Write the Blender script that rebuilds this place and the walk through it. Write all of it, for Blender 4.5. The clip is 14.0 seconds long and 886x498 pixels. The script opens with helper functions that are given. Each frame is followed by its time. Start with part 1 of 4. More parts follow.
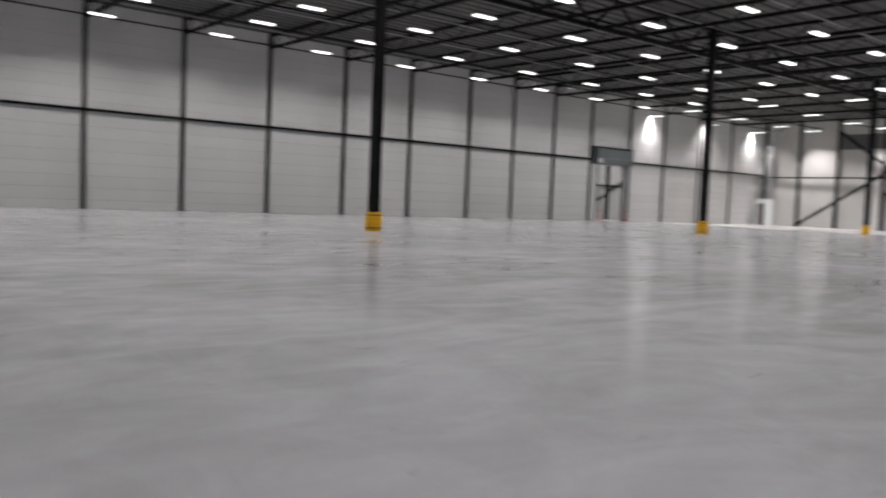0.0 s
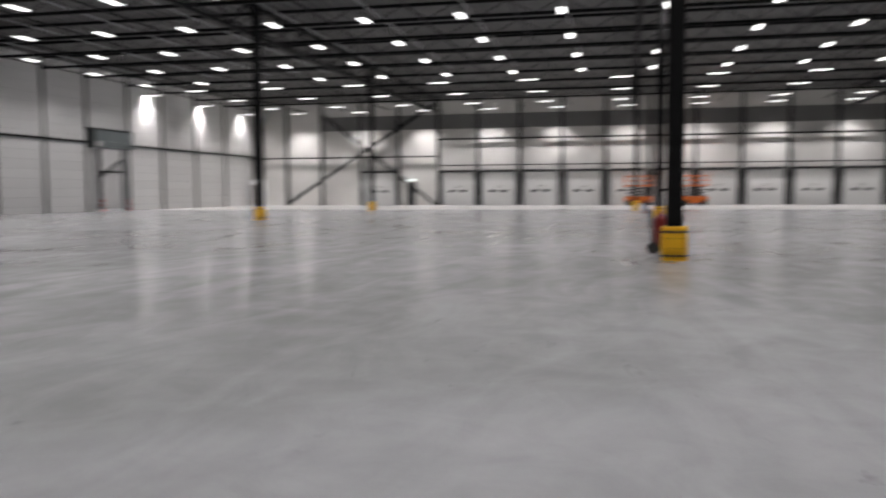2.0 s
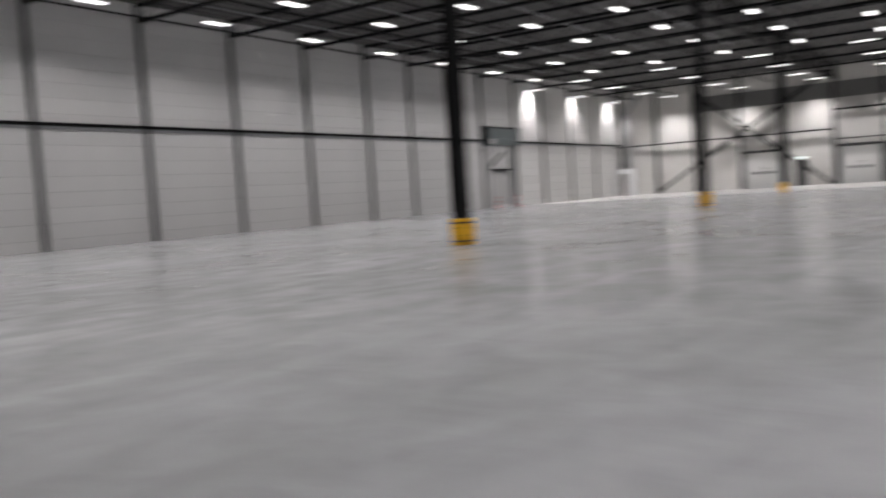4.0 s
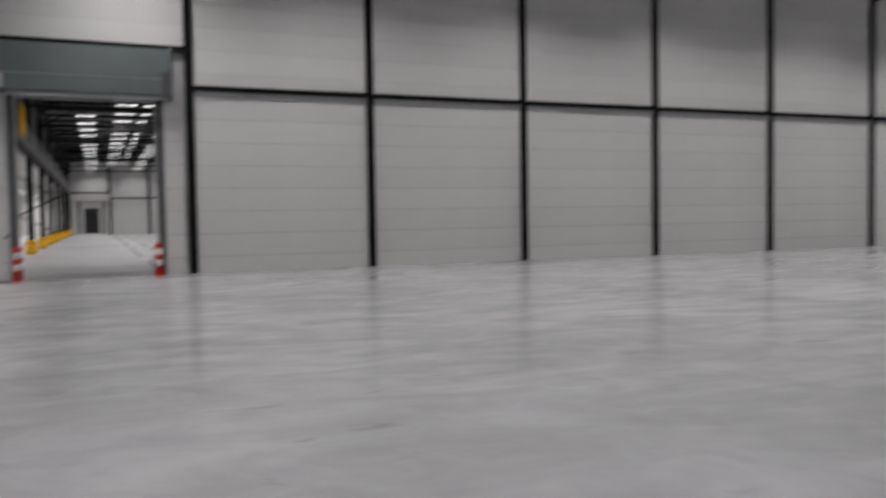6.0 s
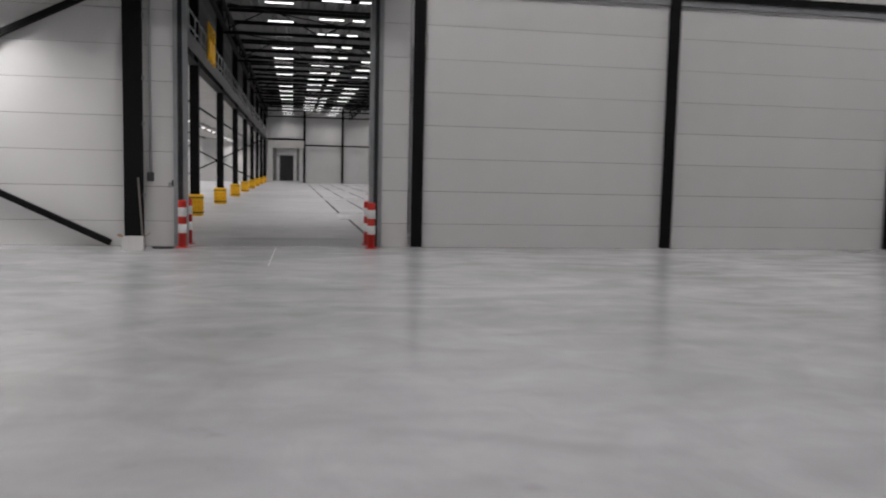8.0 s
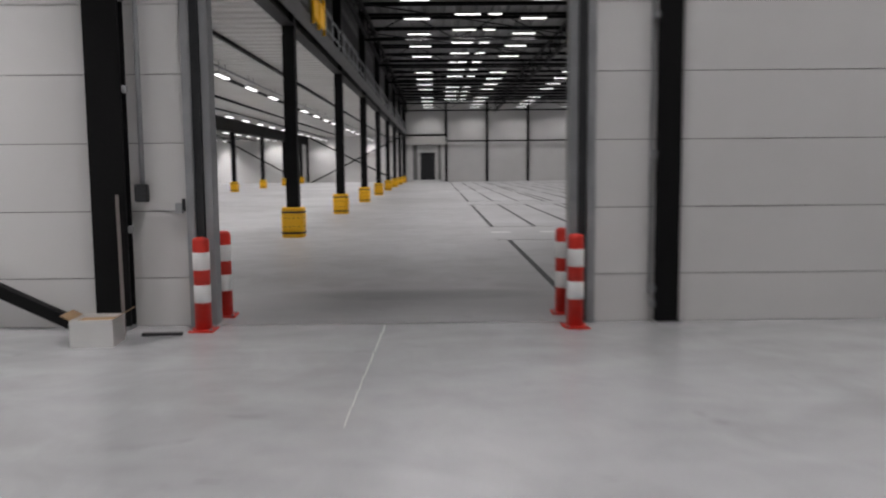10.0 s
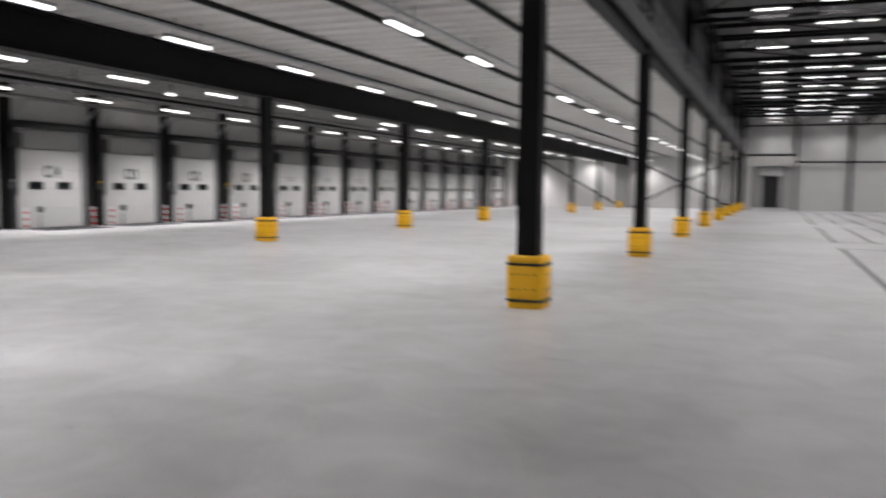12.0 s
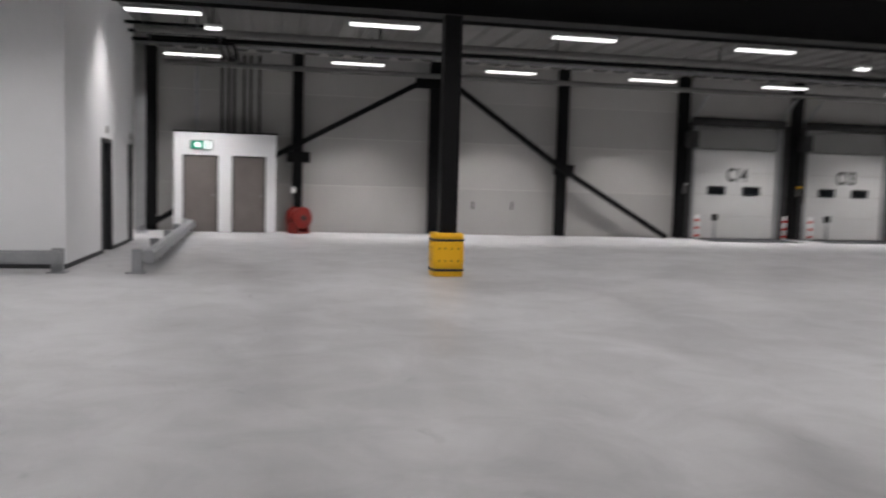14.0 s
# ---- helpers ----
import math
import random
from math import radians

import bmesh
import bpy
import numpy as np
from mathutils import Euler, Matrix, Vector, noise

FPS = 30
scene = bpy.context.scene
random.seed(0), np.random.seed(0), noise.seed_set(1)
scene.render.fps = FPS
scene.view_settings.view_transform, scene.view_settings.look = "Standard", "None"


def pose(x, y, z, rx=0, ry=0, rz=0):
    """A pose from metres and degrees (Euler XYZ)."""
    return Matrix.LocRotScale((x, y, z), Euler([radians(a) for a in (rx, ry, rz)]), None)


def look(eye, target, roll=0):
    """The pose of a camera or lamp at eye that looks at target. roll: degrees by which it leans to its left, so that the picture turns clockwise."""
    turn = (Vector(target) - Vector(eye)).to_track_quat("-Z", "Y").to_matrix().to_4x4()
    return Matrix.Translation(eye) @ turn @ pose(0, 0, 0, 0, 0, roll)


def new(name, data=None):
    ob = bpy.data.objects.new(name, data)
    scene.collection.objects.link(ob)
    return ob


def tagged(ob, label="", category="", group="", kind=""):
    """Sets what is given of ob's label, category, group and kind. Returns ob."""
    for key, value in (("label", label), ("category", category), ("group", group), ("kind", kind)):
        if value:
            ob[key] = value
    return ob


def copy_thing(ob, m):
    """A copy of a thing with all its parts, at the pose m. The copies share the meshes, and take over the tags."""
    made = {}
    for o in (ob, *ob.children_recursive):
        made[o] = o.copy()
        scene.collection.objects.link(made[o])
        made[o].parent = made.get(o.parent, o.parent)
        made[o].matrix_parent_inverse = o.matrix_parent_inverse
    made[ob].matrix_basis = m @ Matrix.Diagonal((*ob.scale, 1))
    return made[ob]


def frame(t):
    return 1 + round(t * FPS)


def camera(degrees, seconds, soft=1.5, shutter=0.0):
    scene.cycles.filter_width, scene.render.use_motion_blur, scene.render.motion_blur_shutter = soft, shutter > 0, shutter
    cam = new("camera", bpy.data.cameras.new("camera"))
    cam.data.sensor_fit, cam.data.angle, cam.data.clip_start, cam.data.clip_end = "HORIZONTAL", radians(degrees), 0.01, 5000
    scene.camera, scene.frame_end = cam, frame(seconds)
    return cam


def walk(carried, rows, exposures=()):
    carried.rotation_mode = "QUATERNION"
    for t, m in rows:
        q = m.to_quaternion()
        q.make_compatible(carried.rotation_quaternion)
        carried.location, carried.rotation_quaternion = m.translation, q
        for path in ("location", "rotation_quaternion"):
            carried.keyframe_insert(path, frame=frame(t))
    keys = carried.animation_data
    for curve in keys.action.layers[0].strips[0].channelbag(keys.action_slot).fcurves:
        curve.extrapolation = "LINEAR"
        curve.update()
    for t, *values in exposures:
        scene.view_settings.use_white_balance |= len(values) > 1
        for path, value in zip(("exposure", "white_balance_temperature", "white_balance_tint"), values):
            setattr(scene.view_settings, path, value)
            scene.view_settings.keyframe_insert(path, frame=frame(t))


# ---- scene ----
cam = camera(57.0, 14.0, soft=2.0, shutter=0.6)


def aim(x, y, z, yaw, pitch, roll):
    """Camera pose from an eye, a heading (degrees, left of +y), a tilt and a lean."""
    a, p = radians(yaw), radians(pitch)
    way = Vector((-math.sin(a) * math.cos(p), math.cos(a) * math.cos(p), math.sin(p)))
    return look((x, y, z), Vector((x, y, z)) + way, roll)


# seconds, eye, heading, tilt, lean
PATH = [
    (0.0, 0.241, -32.440, 0.829, -39.84, -3.35, 2.30),
    (0.5, 0.100, -31.357, 0.919, -48.49, -3.07, 2.10),
    (0.6, 0.085, -31.120, 0.926, -49.24, -2.49, 1.70),
    (1.0, 0.051, -30.140, 0.929, -56.04, -4.50, 0.90),
    (1.5, -0.008, -28.975, 0.920, -65.94, -5.88, 0.20),
    (1.8, -0.067, -28.341, 0.939, -71.97, -5.39, -0.00),
    (2.0, -0.111, -27.934, 0.961, -77.61, -3.98, -0.30),
    (2.2, -0.151, -27.526, 0.980, -84.27, -4.50, 0.70),
    (2.7, -0.203, -26.441, 0.980, -96.00, -5.20, 1.00),
    (3.4, -0.144, -24.669, 0.902, -80.00, -4.50, -1.50),
    (4.3, 0.014, -22.042, 0.935, -47.76, -3.18, -3.40),
    (4.5, 0.041, -21.455, 0.959, -44.78, -2.87, -2.60),
    (4.6, 0.054, -21.161, 0.966, -43.40, -2.86, -2.30),
    (5.0, 0.095, -20.017, 0.976, -35.80, -0.43, -1.40),
    (5.5, 0.127, -18.587, 1.039, -28.94, -1.49, -2.70),
    (5.8, 0.136, -17.736, 1.073, -26.10, -0.95, -1.70),
    (6.0, 0.136, -17.178, 1.085, -22.88, -2.29, -0.90),
    (6.5, 0.123, -15.755, 1.114, -16.68, -4.01, -0.60),
    (7.0, 0.125, -14.306, 1.112, -14.54, -3.99, -0.10),
    (7.5, 0.142, -12.903, 1.099, -12.82, -4.85, -0.40),
    (7.7, 0.150, -12.344, 1.088, -11.96, -5.28, 0.70),
    (8.4, 0.197, -10.336, 1.060, -8.50, -5.40, 0.60),
    (9.1, 0.263, -8.282, 1.075, -5.00, -5.80, -0.80),
    (9.8, 0.305, -6.227, 1.089, -2.02, -6.05, -1.30),
    (10.0, 0.307, -5.640, 1.089, -0.46, -5.74, -0.50),
    (10.5, 0.294, -4.195, 1.089, 2.71, -5.51, 1.30),
    (10.6, 0.289, -3.912, 1.088, 3.40, -5.62, 1.10),
    (11.0, 0.262, -2.752, 1.086, 5.41, -4.59, 2.30),
    (11.5, 0.208, -1.285, 1.082, 13.19, -4.30, 2.00),
    (11.6, 0.194, -0.991, 1.081, 14.86, -3.78, 1.20),
    (12.0, 0.120, 0.183, 1.065, 22.21, -4.19, 0.70),
    (12.1, 0.096, 0.476, 1.057, 25.18, -3.61, 1.00),
    (12.5, -0.017, 1.650, 1.028, 37.36, -4.33, 1.80),
    (12.7, -0.082, 2.237, 1.024, 45.43, -4.67, 1.60),
    (13.0, -0.186, 3.045, 1.032, 58.14, -5.48, 1.60),
    (13.2, -0.253, 3.557, 1.036, 64.35, -5.19, 1.40),
    (13.5, -0.340, 4.302, 1.032, 69.32, -5.54, 1.60),
    (13.8, -0.399, 5.035, 1.017, 73.87, -4.39, 2.30),
    (14.0, -0.423, 5.523, 1.011, 78.43, -4.56, 1.60),
]
walk(cam, [(t, aim(*row)) for t, *row in PATH], exposures=[(0.0, 0.02), (4.5, -0.04), (5.5, -0.06), (7.5, -0.17), (10.0, -0.17), (10.5, 0.05), (11.0, 0.30), (11.5, 0.23), (12.0, 0.14), (12.5, -0.02), (13.0, -0.20), (14.0, -0.41)])

# ---- world: a closed hall at night, only a trace of sky light ----
world = bpy.data.worlds.new("world")
scene.world = world
world.use_nodes = True
world.node_tree.nodes["Background"].inputs["Color"].default_value = (0.02, 0.025, 0.035, 1)
world.node_tree.nodes["Background"].inputs["Strength"].default_value = 0.3

GLOW = 2.6            # glow of the lamp diffusers
HALL_WATTS, EAST_WATTS, HALL_B_WATTS, DOCK_WATTS, MEZZ_A_WATTS = 37.0, 62.0, 20.0, 34.0, 38.0
FIRST_ROW_WATTS, WASH_WATTS, BAND_WATTS, DOOR_WATTS = 66.0, 90.0, 125.0, 34.0
LAMP_COLOUR = (1.0, 0.957, 0.966)

# ---- the plan, in metres ----
A_TOP = 7.75          # roof deck of the first hall
B_TOP = 5.95          # roof deck of the second hall
RAIL_A, RAIL_B = 3.70, 3.02
EAST = 58.5           # dock wall of the first hall
SOUTH = -62.0
WEST = -16.55         # dock wall of the second hall
NORTH = 55.9
WALL = 0.16           # thickness of the party wall, y 0 to 0.16
POSTS_A = [1.90, 5.69, 9.49, 13.30, 17.13, 21.0, 24.85, 28.74, 31.99, 35.26, 38.58, 42.30, 45.9, 49.95, 54.05]
MEZZ = 3.40           # underside of the mezzanine
EDGE = -1.96          # its edge, the line of the first column row
BAND_Y = [-4.4 - 4.76 * i for i in range(10)]
ROW_Y = [7.37 + 6.5 * i for i in range(8)]
DOCK_Y = [5.895 + 2.67 * i for i in range(-2, 19)]


# ---- materials ----
def nodes_of(name):
    m = bpy.data.materials.new(name)
    m.use_nodes = True
    t = m.node_tree
    return m, t, t.nodes["Principled BSDF"]


def add(t, kind, **values):
    n = t.nodes.new(kind)
    for k, v in values.items():
        n.inputs[k].default_value = v
    return n


def ramp(t, fac, stops):
    r = t.nodes.new("ShaderNodeValToRGB")
    e = r.color_ramp.elements
    e[0].position, e[0].color = stops[0][0], (*stops[0][1], 1)
    e[1].position, e[1].color = stops[-1][0], (*stops[-1][1], 1)
    for p, c in stops[1:-1]:
        e.new(p).color = (*c, 1)
    r.color_ramp.interpolation = "B_SPLINE"
    t.links.new(fac, r.inputs["Fac"])
    return r.outputs["Color"]


def surface(name, a, b, rough=(0.5, 0.7), scale=2.0, fine=40.0, bump=0.1, metal=0.0, jitter=0.0, spec=0.5, stretch=(1, 1, 1)):
    """A painted, cast or coated surface: large soft patches, fine grain in gloss and relief."""
    m, t, p = nodes_of(name)
    co = add(t, "ShaderNodeTexCoord").outputs["Object"]
    mp = add(t, "ShaderNodeMapping", Scale=stretch)
    t.links.new(co, mp.inputs["Vector"])
    n1 = add(t, "ShaderNodeTexNoise", Scale=scale, Detail=6.0, Roughness=0.6)
    n2 = add(t, "ShaderNodeTexNoise", Scale=fine, Detail=4.0, Roughness=0.6)
    for n in (n1, n2):
        t.links.new(mp.outputs["Vector"], n.inputs["Vector"])
    colour = ramp(t, n1.outputs["Fac"], [(0.3, a), (0.7, b)])
    if jitter:
        info = t.nodes.new("ShaderNodeObjectInfo")
        hsv = add(t, "ShaderNodeHueSaturation")
        mr = add(t, "ShaderNodeMapRange", **{"To Min": 1 - jitter, "To Max": 1 + jitter})
        t.links.new(info.outputs["Random"], mr.inputs["Value"])
        t.links.new(mr.outputs["Result"], hsv.inputs["Value"])
        t.links.new(colour, hsv.inputs["Color"])
        colour = hsv.outputs["Color"]
    t.links.new(colour, p.inputs["Base Color"])
    mr = add(t, "ShaderNodeMapRange", **{"From Min": 0.3, "From Max": 0.7, "To Min": rough[0], "To Max": rough[1]})
    t.links.new(n2.outputs["Fac"], mr.inputs["Value"])
    t.links.new(mr.outputs["Result"], p.inputs["Roughness"])
    if bump:
        bp = add(t, "ShaderNodeBump", Strength=bump, Distance=0.004)
        t.links.new(n2.outputs["Fac"], bp.inputs["Height"])
        t.links.new(bp.outputs["Normal"], p.inputs["Normal"])
    p.inputs["Metallic"].default_value = metal
    p.inputs["Specular IOR Level"].default_value = spec
    return m


def concrete_floor(name, dark, mid, light, rough, dark_patches=()):
    """Power-floated concrete: cloudy patches, feathered trowel sweeps, dusty smears, polish that varies."""
    m, t, p = nodes_of(name)
    co = add(t, "ShaderNodeTexCoord").outputs["Object"]
    big = add(t, "ShaderNodeTexNoise", Scale=0.26, Detail=4.0, Roughness=0.5, Distortion=0.6)
    mids = add(t, "ShaderNodeTexNoise", Scale=2.0, Detail=7.0, Roughness=0.6, Distortion=0.8)
    mp = add(t, "ShaderNodeMapping", Scale=(0.5, 1.3, 1.0), Rotation=(0, 0, 0.6))
    streak = add(t, "ShaderNodeTexNoise", Scale=1.1, Detail=5.0, Roughness=0.55, Distortion=1.6)
    grain = add(t, "ShaderNodeTexNoise", Scale=55.0, Detail=3.0, Roughness=0.7)
    t.links.new(co, mp.inputs["Vector"])
    t.links.new(mp.outputs["Vector"], streak.inputs["Vector"])
    for n in (big, mids, grain):
        t.links.new(co, n.inputs["Vector"])
    total = big.outputs["Fac"]
    for n, share in ((mids, 0.7), (streak, 0.5), (grain, 0.12)):
        s = add(t, "ShaderNodeMath")
        s.operation = "MULTIPLY_ADD"
        s.inputs[1].default_value = share
        t.links.new(n.outputs["Fac"], s.inputs[0])
        t.links.new(total, s.inputs[2])
        total = s.outputs[0]
    sc = add(t, "ShaderNodeMath")
    sc.operation = "MULTIPLY"
    sc.inputs[1].default_value = 0.43
    t.links.new(total, sc.inputs[0])
    col = ramp(t, sc.outputs[0], [(0.36, dark), (0.50, mid), (0.64, light)])
    # sparse dark scuffs left by tyres and pallets
    mp3 = add(t, "ShaderNodeMapping", Scale=(1.0, 2.6, 1.0), Rotation=(0, 0, -0.9))
    t.links.new(co, mp3.inputs["Vector"])
    scuff = add(t, "ShaderNodeTexNoise", Scale=1.9, Detail=3.0, Roughness=0.6, Distortion=0.7)
    t.links.new(mp3.outputs["Vector"], scuff.inputs["Vector"])
    worn = add(t, "ShaderNodeMapRange", **{"From Min": 0.67, "From Max": 0.76, "To Min": 0.0, "To Max": 0.38})
    t.links.new(scuff.outputs["Fac"], worn.inputs["Value"])
    rub = add(t, "ShaderNodeMixRGB", Color2=(0.15, 0.15, 0.155, 1))
    t.links.new(worn.outputs["Result"], rub.inputs["Fac"])
    t.links.new(col, rub.inputs["Color1"])
    col = rub.outputs["Color"]
    for x, y, rx, ry, depth, edge in dark_patches:
        # a dark patch with ragged edges
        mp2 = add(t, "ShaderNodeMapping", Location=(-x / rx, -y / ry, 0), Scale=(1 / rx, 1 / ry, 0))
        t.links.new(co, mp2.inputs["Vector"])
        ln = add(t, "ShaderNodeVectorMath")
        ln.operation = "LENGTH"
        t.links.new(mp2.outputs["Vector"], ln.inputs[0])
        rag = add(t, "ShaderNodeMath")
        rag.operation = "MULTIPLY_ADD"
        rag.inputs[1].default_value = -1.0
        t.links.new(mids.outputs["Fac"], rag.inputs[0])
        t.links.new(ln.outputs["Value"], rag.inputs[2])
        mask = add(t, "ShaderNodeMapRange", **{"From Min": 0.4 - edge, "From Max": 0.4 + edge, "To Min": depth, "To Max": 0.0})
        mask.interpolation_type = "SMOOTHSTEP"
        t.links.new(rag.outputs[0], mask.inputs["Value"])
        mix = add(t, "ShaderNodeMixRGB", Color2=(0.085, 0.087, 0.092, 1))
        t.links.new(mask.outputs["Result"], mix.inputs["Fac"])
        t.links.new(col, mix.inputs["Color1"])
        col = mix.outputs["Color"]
    t.links.new(col, p.inputs["Base Color"])
    mr = add(t, "ShaderNodeMapRange", **{"From Min": 0.25, "From Max": 0.75, "To Min": rough[0], "To Max": rough[1]})
    mr.interpolation_type = "SMOOTHSTEP"
    t.links.new(streak.outputs["Fac"], mr.inputs["Value"])
    t.links.new(mr.outputs["Result"], p.inputs["Roughness"])
    p.inputs["Specular IOR Level"].default_value = 0.4
    return m


def glow(name, colour, strength):
    m, t, p = nodes_of(name)
    p.inputs["Base Color"].default_value = (*(0.6 * c for c in colour), 1)
    p.inputs["Emission Color"].default_value = (*colour, 1)
    p.inputs["Emission Strength"].default_value = strength
    return m


FLOOR_A = concrete_floor("polished_concrete", (0.315, 0.317, 0.322), (0.412, 0.415, 0.425), (0.51, 0.515, 0.528), (0.15, 0.25))
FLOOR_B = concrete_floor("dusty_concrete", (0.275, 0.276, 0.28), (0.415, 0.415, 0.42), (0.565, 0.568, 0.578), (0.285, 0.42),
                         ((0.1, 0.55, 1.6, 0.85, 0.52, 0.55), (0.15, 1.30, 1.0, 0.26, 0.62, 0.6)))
FLOOR_DOCK = concrete_floor("pale_matt_floor", (0.46, 0.455, 0.44), (0.54, 0.535, 0.52), (0.62, 0.615, 0.60), (0.45, 0.6))
PANEL = surface("white_wall_panel", (0.60, 0.595, 0.588), (0.67, 0.665, 0.657), (0.45, 0.6), 0.7, 60, 0.05, jitter=0.03)
JOINT = surface("panel_joint", (0.12, 0.12, 0.12), (0.18, 0.18, 0.178), (0.7, 0.9), 3, 60, 0.1)
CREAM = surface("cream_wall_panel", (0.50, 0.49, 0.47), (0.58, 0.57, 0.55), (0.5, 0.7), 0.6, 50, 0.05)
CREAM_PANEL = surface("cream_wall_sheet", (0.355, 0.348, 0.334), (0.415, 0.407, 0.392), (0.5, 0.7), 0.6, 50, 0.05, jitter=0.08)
PLASTER = surface("white_plaster", (0.80, 0.81, 0.82), (0.86, 0.87, 0.88), (0.6, 0.8), 1.5, 90, 0.08)
BLACK = surface("black_steel_paint", (0.004, 0.004, 0.0043), (0.007, 0.007, 0.0073), (0.5, 0.7), 3, 60, 0.1, spec=0.15)
GALV = surface("galvanised_steel", (0.30, 0.31, 0.32), (0.42, 0.43, 0.44), (0.35, 0.55), 5, 45, 0.1, metal=0.6)
SHUTTER = surface("shutter_box_steel", (0.105, 0.125, 0.128), (0.15, 0.172, 0.175), (0.4, 0.55), 1.2, 50, 0.05, metal=0.15)
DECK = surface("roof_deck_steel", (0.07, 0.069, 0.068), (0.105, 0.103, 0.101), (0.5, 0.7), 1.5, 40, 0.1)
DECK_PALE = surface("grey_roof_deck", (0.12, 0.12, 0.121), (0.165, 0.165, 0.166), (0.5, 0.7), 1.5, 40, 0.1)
# wall above the lamp beams, its shade put into a dark grey
BAND = surface("unlit_wall_band", (0.10, 0.10, 0.099), (0.14, 0.14, 0.138), (0.5, 0.7), 0.8, 50, 0.05)
# pale deck over the docks with its shade in the colour; pipes share it
DOCK_SOFFIT = surface("shaded_mezzanine_deck", (0.13, 0.127, 0.122), (0.18, 0.176, 0.17), (0.5, 0.7), 1.0, 40, 0.05)
MOULDED = surface("deep_yellow_plastic", (0.30, 0.14, 0.004), (0.38, 0.18, 0.006), (0.5, 0.7), 4, 80, 0.15)
DULL = surface("dull_zinc_steel", (0.07, 0.07, 0.072), (0.12, 0.12, 0.123), (0.3, 0.5), 5, 45, 0.15, metal=0.4)
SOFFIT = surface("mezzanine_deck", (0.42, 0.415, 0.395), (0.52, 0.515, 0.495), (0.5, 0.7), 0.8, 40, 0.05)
YELLOW = surface("yellow_plastic", (0.84, 0.44, 0.004), (0.93, 0.51, 0.008), (0.45, 0.65), 4, 80, 0.15)
STRAP = surface("black_strap", (0.012, 0.012, 0.012), (0.03, 0.03, 0.03), (0.6, 0.8), 8, 90, 0.1)
RED = surface("red_paint", (0.56, 0.024, 0.015), (0.66, 0.036, 0.022), (0.35, 0.55), 6, 80, 0.1)
WHITE = surface("white_paint", (0.70, 0.70, 0.69), (0.80, 0.80, 0.79), (0.4, 0.6), 6, 80, 0.1)
HOSE_RED = surface("hose_reel_red", (0.17, 0.010, 0.007), (0.24, 0.017, 0.011), (0.3, 0.5), 6, 80, 0.1)
DOOR_GREY = surface("grey_brown_door", (0.13, 0.115, 0.105), (0.17, 0.15, 0.14), (0.45, 0.6), 3, 60, 0.08)
DARK = surface("dark_opening_paint", (0.015, 0.016, 0.018), (0.028, 0.03, 0.032), (0.5, 0.7), 3, 40, 0.05)
DOCK_WHITE = surface("dock_door_panel", (0.52, 0.52, 0.51), (0.60, 0.60, 0.59), (0.4, 0.55), 1.2, 60, 0.05)
DOCK_GREY = surface("dock_header_panel", (0.20, 0.20, 0.195), (0.26, 0.26, 0.255), (0.5, 0.65), 1.2, 60, 0.05)
ORANGE = surface("orange_machine_paint", (0.60, 0.13, 0.015), (0.70, 0.17, 0.025), (0.35, 0.5), 5, 60, 0.1)
RUBBER = surface("black_rubber", (0.015, 0.015, 0.015), (0.03, 0.03, 0.03), (0.7, 0.9), 10, 90, 0.2)
TAPE = surface("floor_slot_filler", (0.025, 0.025, 0.028), (0.06, 0.06, 0.063), (0.6, 0.8), 3, 40, 0.1)
CARD = surface("brown_cardboard", (0.30, 0.20, 0.11), (0.38, 0.26, 0.15), (0.7, 0.9), 5, 60, 0.1)
CARD_WHITE = surface("white_cardboard", (0.62, 0.62, 0.61), (0.70, 0.70, 0.69), (0.6, 0.8), 5, 60, 0.1)
INK = surface("dark_ink", (0.03, 0.03, 0.03), (0.05, 0.05, 0.05), (0.5, 0.7), 8, 60, 0.0)
GREEN = glow("exit_sign_green", (0.01, 0.28, 0.17), 0.75)
SIGN_WHITE = glow("exit_sign_white", (0.9, 1.0, 0.97), 1.4)
TUBE = glow("lamp_diffuser", (1.0, 0.985, 0.98), GLOW)
GLASS, gt, gp = nodes_of("night_glass")
gp.inputs["Base Color"].default_value = (0.012, 0.014, 0.017, 1)
gp.inputs["Roughness"].default_value = 0.08
gn = add(gt, "ShaderNodeTexNoise", Scale=1.2, Detail=2.0)
gb = add(gt, "ShaderNodeBump", Strength=0.04, Distance=0.01)
gt.links.new(gn.outputs["Fac"], gb.inputs["Height"])
gt.links.new(gb.outputs["Normal"], gp.inputs["Normal"])


# ---- building blocks ----
def block(bm, x0, x1, y0, y1, z0, z1):
    """A box between two corners."""
    v = [bm.verts.new(c) for c in ((x0, y0, z0), (x1, y0, z0), (x1, y1, z0), (x0, y1, z0), (x0, y0, z1), (x1, y0, z1), (x1, y1, z1), (x0, y1, z1))]
    for f in ((3, 2, 1, 0), (4, 5, 6, 7), (0, 1, 5, 4), (1, 2, 6, 5), (2, 3, 7, 6), (3, 0, 4, 7)):
        bm.faces.new([v[i] for i in f])
    return v


